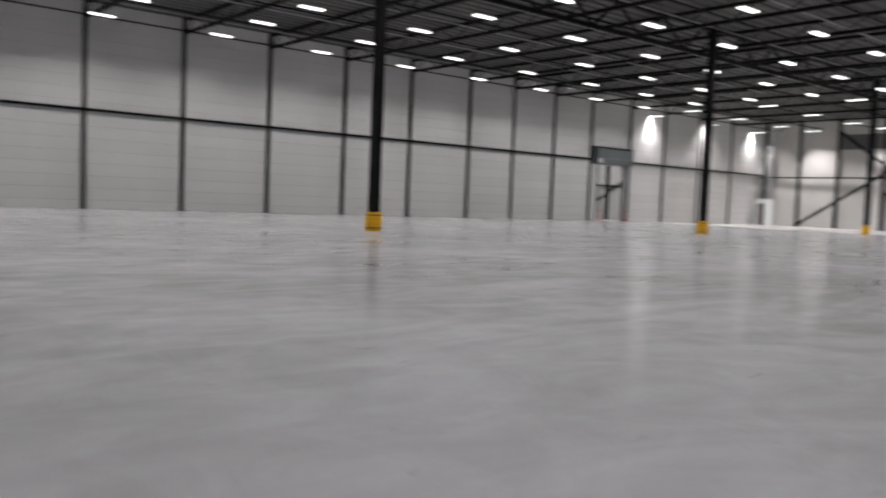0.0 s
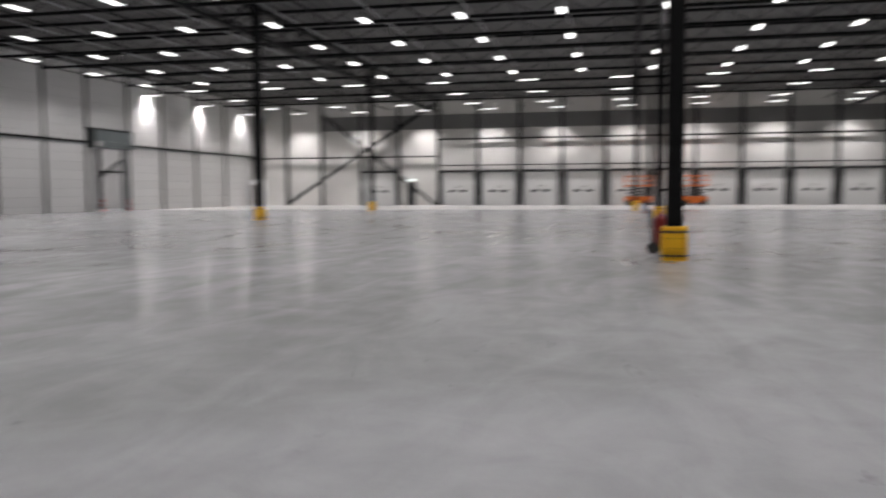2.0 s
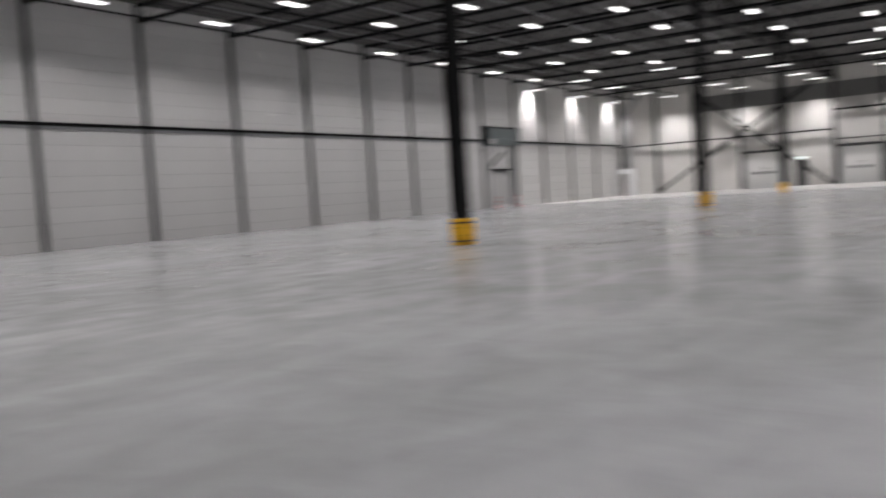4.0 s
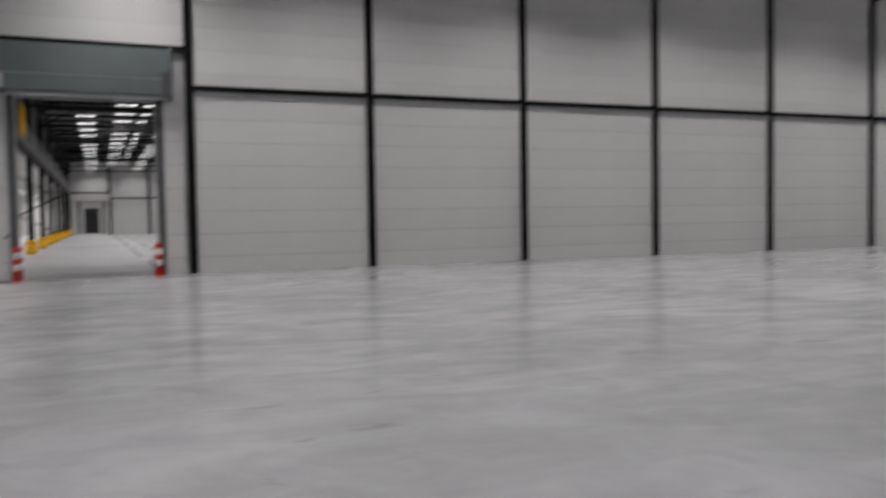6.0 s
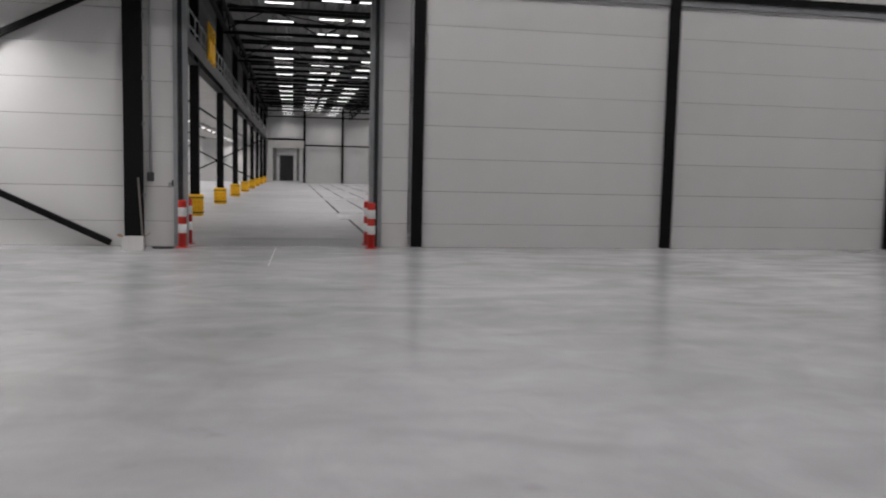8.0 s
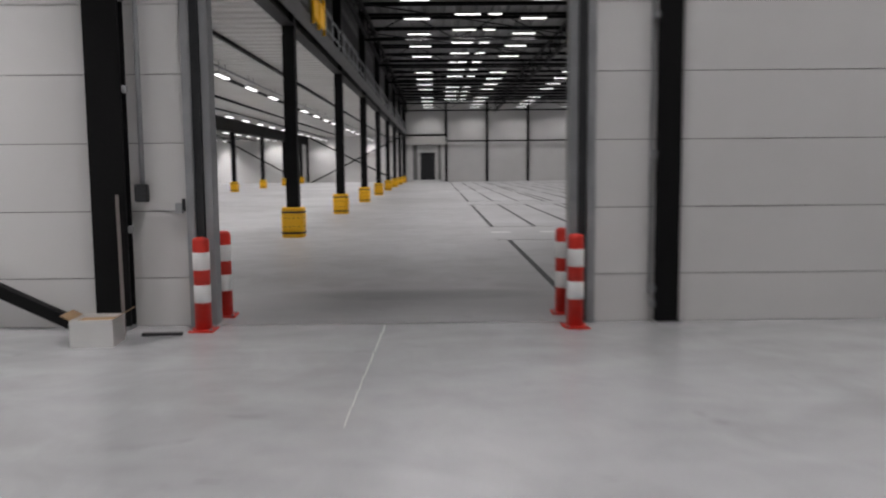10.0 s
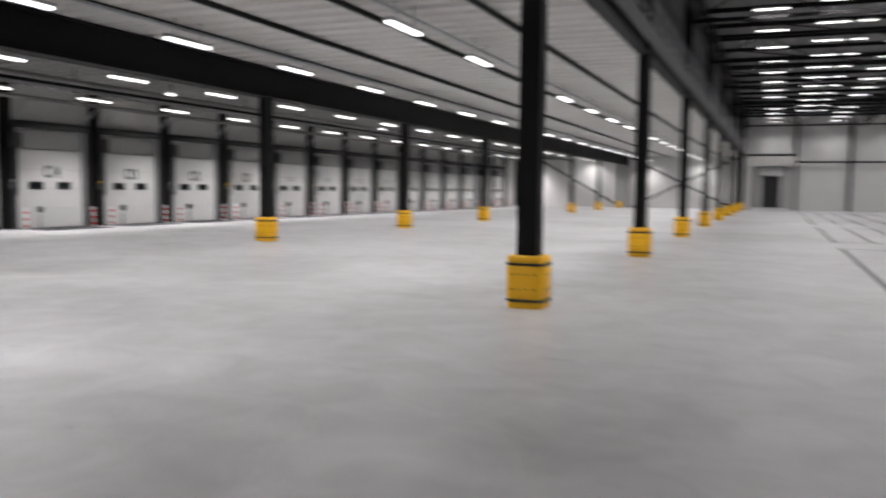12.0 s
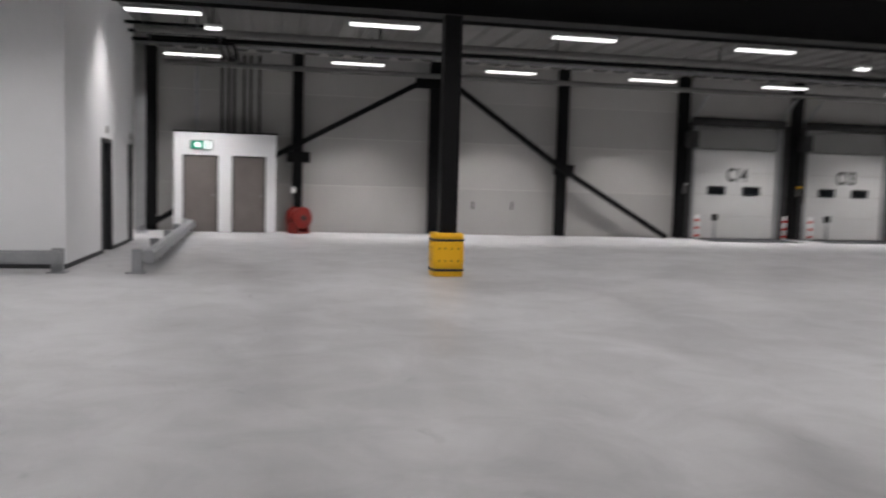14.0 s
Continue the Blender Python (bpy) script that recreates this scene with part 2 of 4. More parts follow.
def strut(bm, a, b, w, d=None):
    """A square bar from a to b."""
    a, b, d = Vector(a), Vector(b), d or w
    n = (b - a).normalized()
    side = n.cross(Vector((0, 0, 1)))
    side = side.normalized() if side.length > 1e-4 else Vector((1, 0, 0))
    up = side.cross(n)
    ends = []
    for c in (a, b):
        ends.append([bm.verts.new(c + side * (w / 2) * i + up * (d / 2) * j) for i, j in ((-1, -1), (1, -1), (1, 1), (-1, 1))])
    for i in range(4):
        bm.faces.new((ends[0][i], ends[0][(i + 1) % 4], ends[1][(i + 1) % 4], ends[1][i]))
    bm.faces.new(ends[0][::-1]); bm.faces.new(ends[1])


def tube(bm, a, b, r, sides=10, r2=None):
    """A round bar from a to b."""
    a, b = Vector(a), Vector(b)
    n = (b - a).normalized()
    side = n.orthogonal().normalized()
    up = n.cross(side)
    ends = []
    for c, q in ((a, r), (b, r2 or r)):
        ends.append([bm.verts.new(c + (side * math.cos(k * math.tau / sides) + up * math.sin(k * math.tau / sides)) * q) for k in range(sides)])
    for k in range(sides):
        f = bm.faces.new((ends[0][k], ends[0][(k + 1) % sides], ends[1][(k + 1) % sides], ends[1][k]))
        f.smooth = sides > 6
    bm.faces.new(ends[0][::-1]); bm.faces.new(ends[1])


def lathe(bm, profile, sides=20, square=0.0, centre=(0, 0)):
    """Rings of (radius, z) round an upright axis; square > 0 pulls the rings towards a rounded square."""
    rings = []
    for r, z in profile:
        ring = []
        for k in range(sides):
            a = (k + 0.5) * math.tau / sides
            q = r / (abs(math.cos(a)) ** 8 + abs(math.sin(a)) ** 8) ** (1 / 8) * square + r * (1 - square)
            ring.append(bm.verts.new((centre[0] + q * math.cos(a), centre[1] + q * math.sin(a), z)))
        rings.append(ring)
    for lo, hi in zip(rings, rings[1:]):
        for k in range(sides):
            bm.faces.new((lo[k], lo[(k + 1) % sides], hi[(k + 1) % sides], hi[k])).smooth = True
    bm.faces.new(rings[0][::-1]); bm.faces.new(rings[-1])


def mesh_of(name, bm, material, bevel=0.0):
    if bevel:
        bmesh.ops.bevel(bm, geom=bm.edges[:], offset=bevel, segments=2, affect="EDGES", clamp_overlap=True)
    bmesh.ops.recalc_face_normals(bm, faces=bm.faces[:])
    me = bpy.data.meshes.new(name)
    bm.to_mesh(me)
    bm.free()
    me.materials.append(material)
    return me


def part(name, bm, material, parent=None, label="", bevel=0.0):
    """Links a bmesh as one mesh object, under a thing or part where one is given."""
    ob = new(name, mesh_of(name, bm, material, bevel))
    if parent:
        ob.parent = parent
    if label:
        ob["label"] = label
    return ob


def boxes(*corners):
    bm = bmesh.new()
    for c in corners:
        block(bm, *c)
    return bm


def thing(name, label, category, group="", at=(0, 0, 0), turn=0.0):
    ob = new(name)
    ob.empty_display_size = 0.1
    ob.matrix_basis = pose(*at, 0, 0, turn)
    return tagged(ob, label, category, group)


def structure(name, bm, material, label="", bevel=0.0):
    return tagged(part(name, bm, material, None, "", bevel), label, kind="structure")


def writing(text, size, material, m, parent, name="lettering"):
    """Raised lettering in the built-in font, as a mesh."""
    cu = bpy.data.curves.new(name, "FONT")
    cu.body, cu.size, cu.align_x, cu.align_y, cu.extrude = text, size, "CENTER", "CENTER", 0.002
    cu.offset = size * 0.03
    tmp = bpy.data.objects.new(name, cu)
    scene.collection.objects.link(tmp)
    me = bpy.data.meshes.new_from_object(tmp.evaluated_get(bpy.context.evaluated_depsgraph_get()))
    bpy.data.objects.remove(tmp)
    me.materials.clear()
    me.materials.append(material)
    ob = new(name, me)
    ob.parent, ob.matrix_basis = parent, m @ Matrix.Diagonal((0.72, 1, 1, 1))
    return ob


# ---- large structure ----
structure("floor_1", boxes((WEST - 2, EAST + 0.3, SOUTH - 0.3, 0.0, -0.25, 0.0)), FLOOR_A, "grey polished concrete floor with cloudy trowel marks")
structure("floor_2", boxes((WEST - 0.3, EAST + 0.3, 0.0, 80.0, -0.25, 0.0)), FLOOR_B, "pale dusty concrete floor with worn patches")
structure("floor_pale_strip", boxes((44.0, EAST, SOUTH, -0.02, 0.0005, 0.004)), FLOOR_DOCK, "paler, rougher strip of floor along the dock doors")
# party wall with two door openings
D1 = (-1.40, 1.38, 3.55)
D2 = (39.35, 41.95, 3.55)
structure("wall_party", boxes(
    (WEST - 2, D1[0], 0.012, WALL, 0, A_TOP), (D1[0], D1[1], 0.012, WALL, D1[2], A_TOP),
    (D1[1], D2[0], 0.012, WALL, 0, A_TOP), (D2[0], D2[1], 0.012, WALL, D2[2], A_TOP),
    (D2[1], EAST, 0.012, WALL, 0, A_TOP)), JOINT, "white sandwich panel wall between the two halls")
party = bpy.data.objects["wall_party"]
structure("wall_party_north_face", boxes(
    (WEST, D1[0], WALL + 0.002, WALL + 0.03, 0, B_TOP), (D1[0], D1[1], WALL + 0.002, WALL + 0.03, D1[2], B_TOP),
    (D1[1], D2[0], WALL + 0.002, WALL + 0.03, 0, B_TOP), (D2[0], D2[1], WALL + 0.002, WALL + 0.03, D2[2], B_TOP),
    (D2[1], EAST, WALL + 0.002, WALL + 0.03, 0, B_TOP)), PANEL, "white panel wall face")
structure("wall_east", boxes((EAST, EAST + 0.3, SOUTH, NORTH, 0, A_TOP)), CREAM, "cream panel dock wall of the first hall")
structure("wall_south", boxes((WEST - 2, EAST, SOUTH - 0.3, SOUTH, 0, A_TOP)), PANEL, "white panel wall")
structure("wall_west_1", boxes((WEST - 2.3, WEST - 2, SOUTH, 0.3, 0, A_TOP)), CREAM, "cream panel wall")
structure("wall_west_2", boxes((WEST - 0.3, WEST, WALL + 0.03, NORTH, 0, B_TOP)), CREAM, "cream panel dock wall of the second hall")
FD = (-1.42, 0.72, 2.76)
structure("wall_north", boxes((WEST, FD[0], NORTH, NORTH + 0.3, 0, B_TOP), (FD[0], FD[1], NORTH, NORTH + 0.3, FD[2], B_TOP), (FD[1], EAST, NORTH, NORTH + 0.3, 0, B_TOP)),
          PANEL, "white panel end wall with a shutter opening")
structure("wall_passage", boxes((-4.0, -3.7, NORTH + 0.3, 66, 0, 4), (3.0, 3.3, NORTH + 0.3, 66, 0, 4), (-4.0, 3.3, 66, 66.3, 0, 4)), DOCK_GREY, "grey walls of the space beyond the end wall")
structure("ceiling_passage", boxes((-4.0, 3.3, NORTH + 0.3, 66.3, 4.0, 4.2)), DECK, "grey ceiling beyond the end wall")


def ribbed(x0, x1, y0, y1, z, along_x, pitch=0.5, depth=0.09):
    """A trapezoidal roof deck as one sheet with thickness."""
    bm = bmesh.new()
    n = int(((y1 - y0) if along_x else (x1 - x0)) / pitch)
    start = y0 if along_x else x0
    pts = []
    for i in range(n + 1):
        s = start + i * pitch
        for f, h in ((0.0, 0), (0.5, 0), (0.62, depth), (0.88, depth)):
            pts.append((s + f * pitch, z + h))
    top = [(s, h + 0.02) for s, h in pts]
    rows = []
    for s, h in pts + top[::-1]:
        rows.append((bm.verts.new((x0, s, h) if along_x else (s, y0, h)), bm.verts.new((x1, s, h) if along_x else (s, y1, h))))
    for a, b in zip(rows, rows[1:] + rows[:1]):
        bm.faces.new((a[0], a[1], b[1], b[0]))
    return bm


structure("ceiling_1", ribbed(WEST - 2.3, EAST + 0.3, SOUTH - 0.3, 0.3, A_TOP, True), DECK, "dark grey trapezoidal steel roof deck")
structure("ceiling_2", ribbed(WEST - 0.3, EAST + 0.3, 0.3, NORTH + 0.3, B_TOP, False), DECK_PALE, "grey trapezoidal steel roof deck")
structure("mezzanine_3", ribbed(WEST, -9.45, WALL + 0.03, NORTH, MEZZ, True, 0.45, 0.05), DOCK_SOFFIT, "steel underside of the mezzanine over the docks, darkened as shade")
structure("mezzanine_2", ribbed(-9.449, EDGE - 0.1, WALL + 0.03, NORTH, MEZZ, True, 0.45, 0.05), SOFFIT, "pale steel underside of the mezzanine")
structure("mezzanine_floor_2", boxes((WEST, EDGE - 0.1, WALL + 0.03, NORTH, MEZZ + 0.10, MEZZ + 0.22)), DOCK_GREY, "mezzanine floor slab")
structure("mezzanine_1", ribbed(WEST - 2, EDGE - 0.1, -24.0, -0.02, MEZZ, True, 0.45, 0.05), SOFFIT, "pale steel underside of the mezzanine")
structure("mezzanine_floor_1", boxes((WEST - 2, EDGE - 0.1, -24.0, -0.02, MEZZ + 0.10, MEZZ + 0.22)), DOCK_GREY, "mezzanine floor slab")


# ---- steelwork ----
def h_section(bm, x, y, z0, z1, w, d, along="y", t=0.014):
    """An upright H profile; its flanges face along the given axis."""
    s, f, g = t / 2, w / 2, d / 2
    outline = [(-f, -g), (f, -g), (f, -g + t), (s, -g + t), (s, g - t), (f, g - t), (f, g), (-f, g), (-f, g - t), (-s, g - t), (-s, -g + t), (-f, -g + t)]
    rings = []
    for z in (z0, z1):
        rings.append([bm.verts.new((x + u, y + v, z) if along == "y" else (x - v, y + u, z)) for u, v in outline])
    for k in range(12):
        bm.faces.new((rings[0][k], rings[0][(k + 1) % 12], rings[1][(k + 1) % 12], rings[1][k]))
    for r in rings:
        for q in ((0, 1, 2, 11), (5, 6, 7, 8), (3, 4, 9, 10)):
            bm.faces.new([r[k] for k in q])


def wall_post(x, y, z1, along, group, w=0.15, d=0.16):
    p = thing("wall_post", "black painted steel H-section post against the wall", "column", group, (x, y, 0))
    bm = bmesh.new()
    h_section(bm, 0, 0, 0.012, z1, w, d, along)
    part("shaft", bm, BLACK, p)
    part("base_plate", boxes((-w * 0.62, w * 0.62, -d * 0.62, d * 0.62, 0, 0.012)), GALV, p)
    return p


first = wall_post(POSTS_A[0], -0.042, A_TOP - 0.02, "y", "posts along the party wall", 0.155, 0.075)
for x in POSTS_A[1:]:
    copy_thing(first, pose(x, -0.042, 0))
copy_thing(first, pose(-5.6, -0.042, 0)); copy_thing(first, pose(-9.4, -0.042, 0))
post_e = wall_post(EAST - 0.085, -0.3, A_TOP - 0.02, "x", "posts along the dock wall of the first hall", 0.2)
EAST_Y = [-2.95, -5.75, -8.85, -11.75, -14.75] + [-17.7 - 3.02 * i for i in range(14)]
for y in EAST_Y:
    copy_thing(post_e, pose(EAST - 0.085, y, 0))
post_n = wall_post(1.10, NORTH - 0.085, B_TOP - 0.02, "y", "posts along the end wall", 0.17)
for i in range(1, 18):
    copy_thing(post_n, pose(1.10 + 3.06 * i, NORTH - 0.085, 0))
copy_thing(post_n, pose(-2.0, NORTH - 0.085, 0)); copy_thing(post_n, pose(-9.27, NORTH - 0.085, 0))
post_w = wall_post(WEST + 0.10, DOCK_Y[0], MEZZ - 0.01, "x", "posts along the dock wall of the second hall", 0.2, 0.18)
for y in DOCK_Y[1:]:
    copy_thing(post_w, pose(WEST + 0.10, y, 0))


def girt(name, corners, material=BLACK):
    g = thing(name, "black horizontal steel rail along the wall", "rail")
    part("beam", boxes(corners), material, g, bevel=0.004)
    return g


for i, (x0, x1) in enumerate(zip(POSTS_A, POSTS_A[1:])):
    if i == 10:
        continue
    g = thing("wall_rail", "black steel rail between two posts of the party wall", "rail", "rails along the party wall")
    part("beam", boxes((x0 + 0.08, x1 - 0.08, -0.078, -0.005, RAIL_A - 0.02, RAIL_A + 0.09)), BLACK, g)
    # grey strip below the beam gives the rail's shadow a shape
    part("flange", boxes((x0 + 0.08, x1 - 0.08, -0.05, -0.005, RAIL_A - 0.11, RAIL_A - 0.022)), GALV, g, "grey strip for the shadow under the rail")
g = girt("wall_rail", (POSTS_A[-1] + 0.08, EAST, -0.078, -0.005, RAIL_A - 0.02, RAIL_A + 0.09))
girt("wall_rail", (-5.5, -2.0, -0.078, -0.005, 3.42, 3.54))
girt("wall_rail", (1.2, EAST, NORTH - 0.22, NORTH - 0.175, RAIL_B - 0.06, RAIL_B + 0.05))
girt("wall_rail", (EAST - 0.30, EAST - 0.18, -14.6, 0, 3.52, 3.62))
girt("wall_rail", (EAST - 0.30, EAST - 0.18, SOUTH, -14.9, 4.74, 4.86))
girt("wall_rail", (EAST - 0.30, EAST - 0.18, SOUTH, -14.9, 2.86, 2.94))


def protector(at, group, label="yellow plastic column guard with two black straps"):
    """A barrel of four rounded shells strapped round a column."""
    p = thing("column_guard", label, "column guard", group, at)
    bm = bmesh.new()
    lathe(bm, [(0.166, 0.0), (0.172, 0.010), (0.174, 0.055), (0.170, 0.062), (0.170, 0.082), (0.175, 0.088), (0.178, 0.19), (0.1765, 0.21), (0.178, 0.23), (0.178, 0.36),
               (0.175, 0.384), (0.170, 0.390), (0.170, 0.410), (0.174, 0.416), (0.172, 0.462), (0.164, 0.475), (0.11, 0.475)], 40, 0.88)
    part("shell", bm, YELLOW, p)
    for z in (0.063, 0.391):
        bm = bmesh.new()
        lathe(bm, [(0.1695, z - 0.003), (0.181, z - 0.002), (0.181, z + 0.021), (0.1695, z + 0.022)], 40, 0.88)
        part("strap", bm, STRAP, p)
    dot = mesh_of("slot", boxes((-0.009, 0.009, -0.1795, -0.1775, -0.011, 0.011)), MOULDED)
    for side in range(4):
        for row in (0.175, 0.31):
            for x in (-0.11, -0.045, 0.025, 0.10):
                s = new("slot", dot)
                s.parent = p
                s.matrix_basis = pose(0, 0, row, 0, 0, 90 * side) @ pose(x, 0, 0)
    return p


def free_column(x, y, top, group, w=0.2, name="steel_column"):
    c = thing(name, "black painted steel H-section column on a base plate", "column", group, (x, y, 0))
    bm = bmesh.new()
    h_section(bm, 0, 0, 0.02, top, w, w, "y", 0.016)
    block(bm, -w / 2 + 0.001, -w / 2 + 0.006, -w / 2 + 0.02, w / 2 - 0.02, 0.02, top)
    block(bm, w / 2 - 0.006, w / 2 - 0.001, -w / 2 + 0.02, w / 2 - 0.02, 0.02, top)
    part("shaft", bm, BLACK, c)
    part("base_plate", boxes((-0.14, 0.14, -0.14, 0.14, 0, 0.02)), GALV, c)
    return c


HALL_COLUMNS = [(12.35, -15.08), (27.2, -15.2), (42.6, -14.6), (11.62, -28.64), (27.0, -29.1), (42.4, -28.6), (12.0, -43.0), (27.0, -43.0), (42.4, -43.0)]
for i, (x, y) in enumerate(HALL_COLUMNS):
    free_column(x, y, A_TOP - 0.02, "columns of the first hall", 0.22)
first_guard = protector((HALL_COLUMNS[0][0], HALL_COLUMNS[0][1], 0), "column guards")
for x, y in HALL_COLUMNS[1:]:
    copy_thing(first_guard, pose(x, y, 0))
for y in ROW_Y:
    free_column(EDGE, y, B_TOP - 0.02, "columns along the mezzanine edge", 0.19)
    free_column(-9.27, y, 2.82, "columns under the mezzanine", 0.19)
    copy_thing(first_guard, pose(EDGE, y, 0))
    copy_thing(first_guard, pose(-9.27, y, 0))
for y in (-7.12, -13.6, -20.1):
    free_column(EDGE + 0.07, y, A_TOP - 0.02, "columns along the mezzanine edge of the first hall", 0.19)
    copy_thing(first_guard, pose(EDGE + 0.07, y, 0))
for x, y in ((10.4, 33.37), (11.04, 46.37)):
    free_column(x, y, B_TOP - 0.02, "columns of the second hall", 0.22)
    copy_thing(first_guard, pose(x, y, 0))


# deep lattice girders of the first hall, along the column rows
def lattice(name, length, depth, chord, web, bay, label, group):
    """A truss along +x from the origin; z 0 is its lower chord."""
    t = thing(name, label, "truss", group)
    part("lower_chord", boxes((0, length, -chord / 2, chord / 2, 0, chord)), BLACK, t)
    part("upper_chord", boxes((0, length, -chord / 2, chord / 2, depth - chord, depth)), BLACK, t)
    bm = bmesh.new()
    n = max(2, int(length / bay))
    step = length / n
    rings = []
    for i in range(n + 1):
        z = chord * 0.6 if i % 2 == 0 else depth - chord * 0.6
        rings.append([bm.verts.new((i * step + u * web * 0.7, v * web / 2, z)) for u, v in ((-1, -1), (1, -1), (1, 1), (-1, 1))])
    for lo, hi in zip(rings, rings[1:]):
        for k in range(4):
            bm.faces.new((lo[k], lo[(k + 1) % 4], hi[(k + 1) % 4], hi[k]))
    bm.faces.new(rings[0][::-1]); bm.faces.new(rings[-1])
    part("web", bm, BLACK, t, "zigzag steel web bars")
    return t


girder = lattice("roof_girder", EAST + 2.0, 1.15, 0.13, 0.07, 1.25, "black deep lattice girder under the roof deck", "roof girders")
for i, y in enumerate((-15.08, -28.64, -43.0)):
    if i:
        copy_thing(girder, pose(EDGE, y + 0.18, A_TOP - 1.18))
    else:
        girder.matrix_basis = pose(EDGE, y + 0.18, A_TOP - 1.18)
joist = lattice("roof_joist", 61.8, 0.62, 0.11, 0.04, 0.95, "slender black lattice joist under the roof deck", "roof joists")
JOIST_X = [-17.0, -13.2, -9.4, -5.6, EDGE + 0.16] + POSTS_A
for i, x in enumerate(JOIST_X):
    m = pose(x, -0.17, A_TOP - 0.66, 0, 0, -90)
    if i:
        copy_thing(joist, m)
    else:
        joist.matrix_basis = m
for i, y in enumerate([-1.0 - 3.33 * k for k in range(18)]):
    p = thing("roof_purlin", "thin dark steel purlin under the roof deck", "purlin", "roof purlins", (0, y, 0))
    part("bar", boxes((WEST, EAST, -0.02, 0.02, A_TOP - 0.72, A_TOP - 0.665)), BLACK, p)

# trusses of the second hall
truss = lattice("roof_truss", EAST - EDGE, 0.85, 0.085, 0.045, 1.45, "black lattice truss across the second hall", "roof trusses of the second hall")
for i, y in enumerate(ROW_Y):
    if i:
        copy_thing(truss, pose(EDGE, y + 0.22, B_TOP - 0.9))
    else:
        truss.matrix_basis = pose(EDGE, y + 0.22, B_TOP - 0.9)
for i in range(24):
    p = thing("roof_purlin", "thin dark steel purlin under the roof deck", "purlin", "roof purlins", (0, 1.7 + 2.167 * i, 0))
    part("bar", boxes((EDGE, EAST, -0.035, 0.035, B_TOP - 0.13, B_TOP - 0.012)), BLACK, p)
for i, x in enumerate([EDGE + 0.15, 4.7, 11.2, 17.7, 24.2, 30.7, 37.2]):
    g = lattice("roof_girder", NORTH - 0.6, 0.75, 0.1, 0.05, 1.3, "black lattice girder along the second hall", "roof girders of the second hall")
    g.matrix_basis = pose(x, 0.35, B_TOP - 1.28 + 0.45, 0, 0, 90)
for i in range(9):
    y = 2.3 + 5.26 * i
    r = thing("wind_brace", "thin dark diagonal steel rods under the roof", "brace", "roof wind braces")
    bm = bmesh.new()
    tube(bm, (EDGE + 0.3, y, B_TOP - 0.25), (4.6, y + 5.26, B_TOP - 0.25), 0.02, 6)
    part("rod", bm, BLACK, r)


# mezzanine edges with their guard rails
def mezzanine_edge(y0, y1, group):
    e = thing("mezzanine_edge", "dark steel channel beam with a grey galvanised toe plate", "beam", group)
    bm = bmesh.new()
    block(bm, EDGE - 0.10, EDGE + 0.10, y0, y1, MEZZ - 0.12, MEZZ - 0.10)
    block(bm, EDGE - 0.01, EDGE + 0.01, y0, y1, MEZZ - 0.10, MEZZ + 0.18)
    block(bm, EDGE - 0.10, EDGE + 0.10, y0, y1, MEZZ + 0.18, MEZZ + 0.20)
    part("channel", bm, BLACK, e)
    part("toe_plate", boxes((EDGE + 0.104, EDGE + 0.116, y0, y1, MEZZ + 0.02, MEZZ + 0.34)), DULL, e, "dull grey galvanised toe plate")
    r = thing("guard_rail", "grey galvanised tube guard rail on the mezzanine edge", "railing", group)
    for z in (MEZZ + 0.50, MEZZ + 0.82):
        bm = bmesh.new()
        tube(bm, (EDGE + 0.08, y0, z), (EDGE + 0.08, y1, z), 0.018, 8)
        part("rail", bm, GALV, r)
    n = int((y1 - y0) / 1.1)
    for i in range(n + 1):
        bm = bmesh.new()
        tube(bm, (EDGE + 0.08, y0 + 0.05 + i * 1.1, MEZZ + 0.2), (EDGE + 0.08, y0 + 0.05 + i * 1.1, MEZZ + 0.82), 0.016, 8)
        part("post", bm, GALV, r)


mezzanine_edge(WALL + 0.04, NORTH - 0.05, "mezzanine edge of the second hall")
mezzanine_edge(-24.0, -0.4, "mezzanine edge of the first hall")
gate = thing("mezzanine_gate", "yellow tubular pallet gate on the mezzanine edge", "gate", at=(EDGE + 0.16, 9.6, MEZZ + 0.2))
for z in (0.12, 0.5, 0.86):
    bm = bmesh.new(); tube(bm, (0, -0.7, z), (0, 0.7, z), 0.03, 10); part("bar", bm, YELLOW, gate)
for y in (-0.7, 0.0, 0.7):
    bm = bmesh.new(); tube(bm, (0, y, 0), (0, y, 0.9), 0.03, 10); part("upright", bm, YELLOW, gate)
part("panel", boxes((-0.012, 0.012, -0.66, 0.66, 0.15, 0.46)), YELLOW, gate)

# the deep beam on the second column row, and thin beams under the mezzanine
for y0, y1 in ((WALL + 0.04, NORTH - 0.05),):
    b = thing("mezzanine_beam", "deep black steel beam over the column row", "beam")
    bm = bmesh.new()
    block(bm, -9.42, -9.12, y0, y1, 2.82, 2.845)
    block(bm, -9.42, -9.12, y0, y1, MEZZ - 0.03, MEZZ - 0.004)
    block(bm, -9.29, -9.25, y0, y1, 2.845, MEZZ - 0.03)
    part("profile", bm, BLACK, b)
for x in (-3.4, -5.0, -6.6, -8.0, -12.2):
    b = thing("mezzanine_joist", "thin dark steel joist under the mezzanine", "beam", "mezzanine joists", (x, 0, 0))
    part("bar", boxes((-0.022, 0.022, WALL + 0.04, NORTH - 0.05, MEZZ - 0.075, MEZZ - 0.003)), BLACK, b)


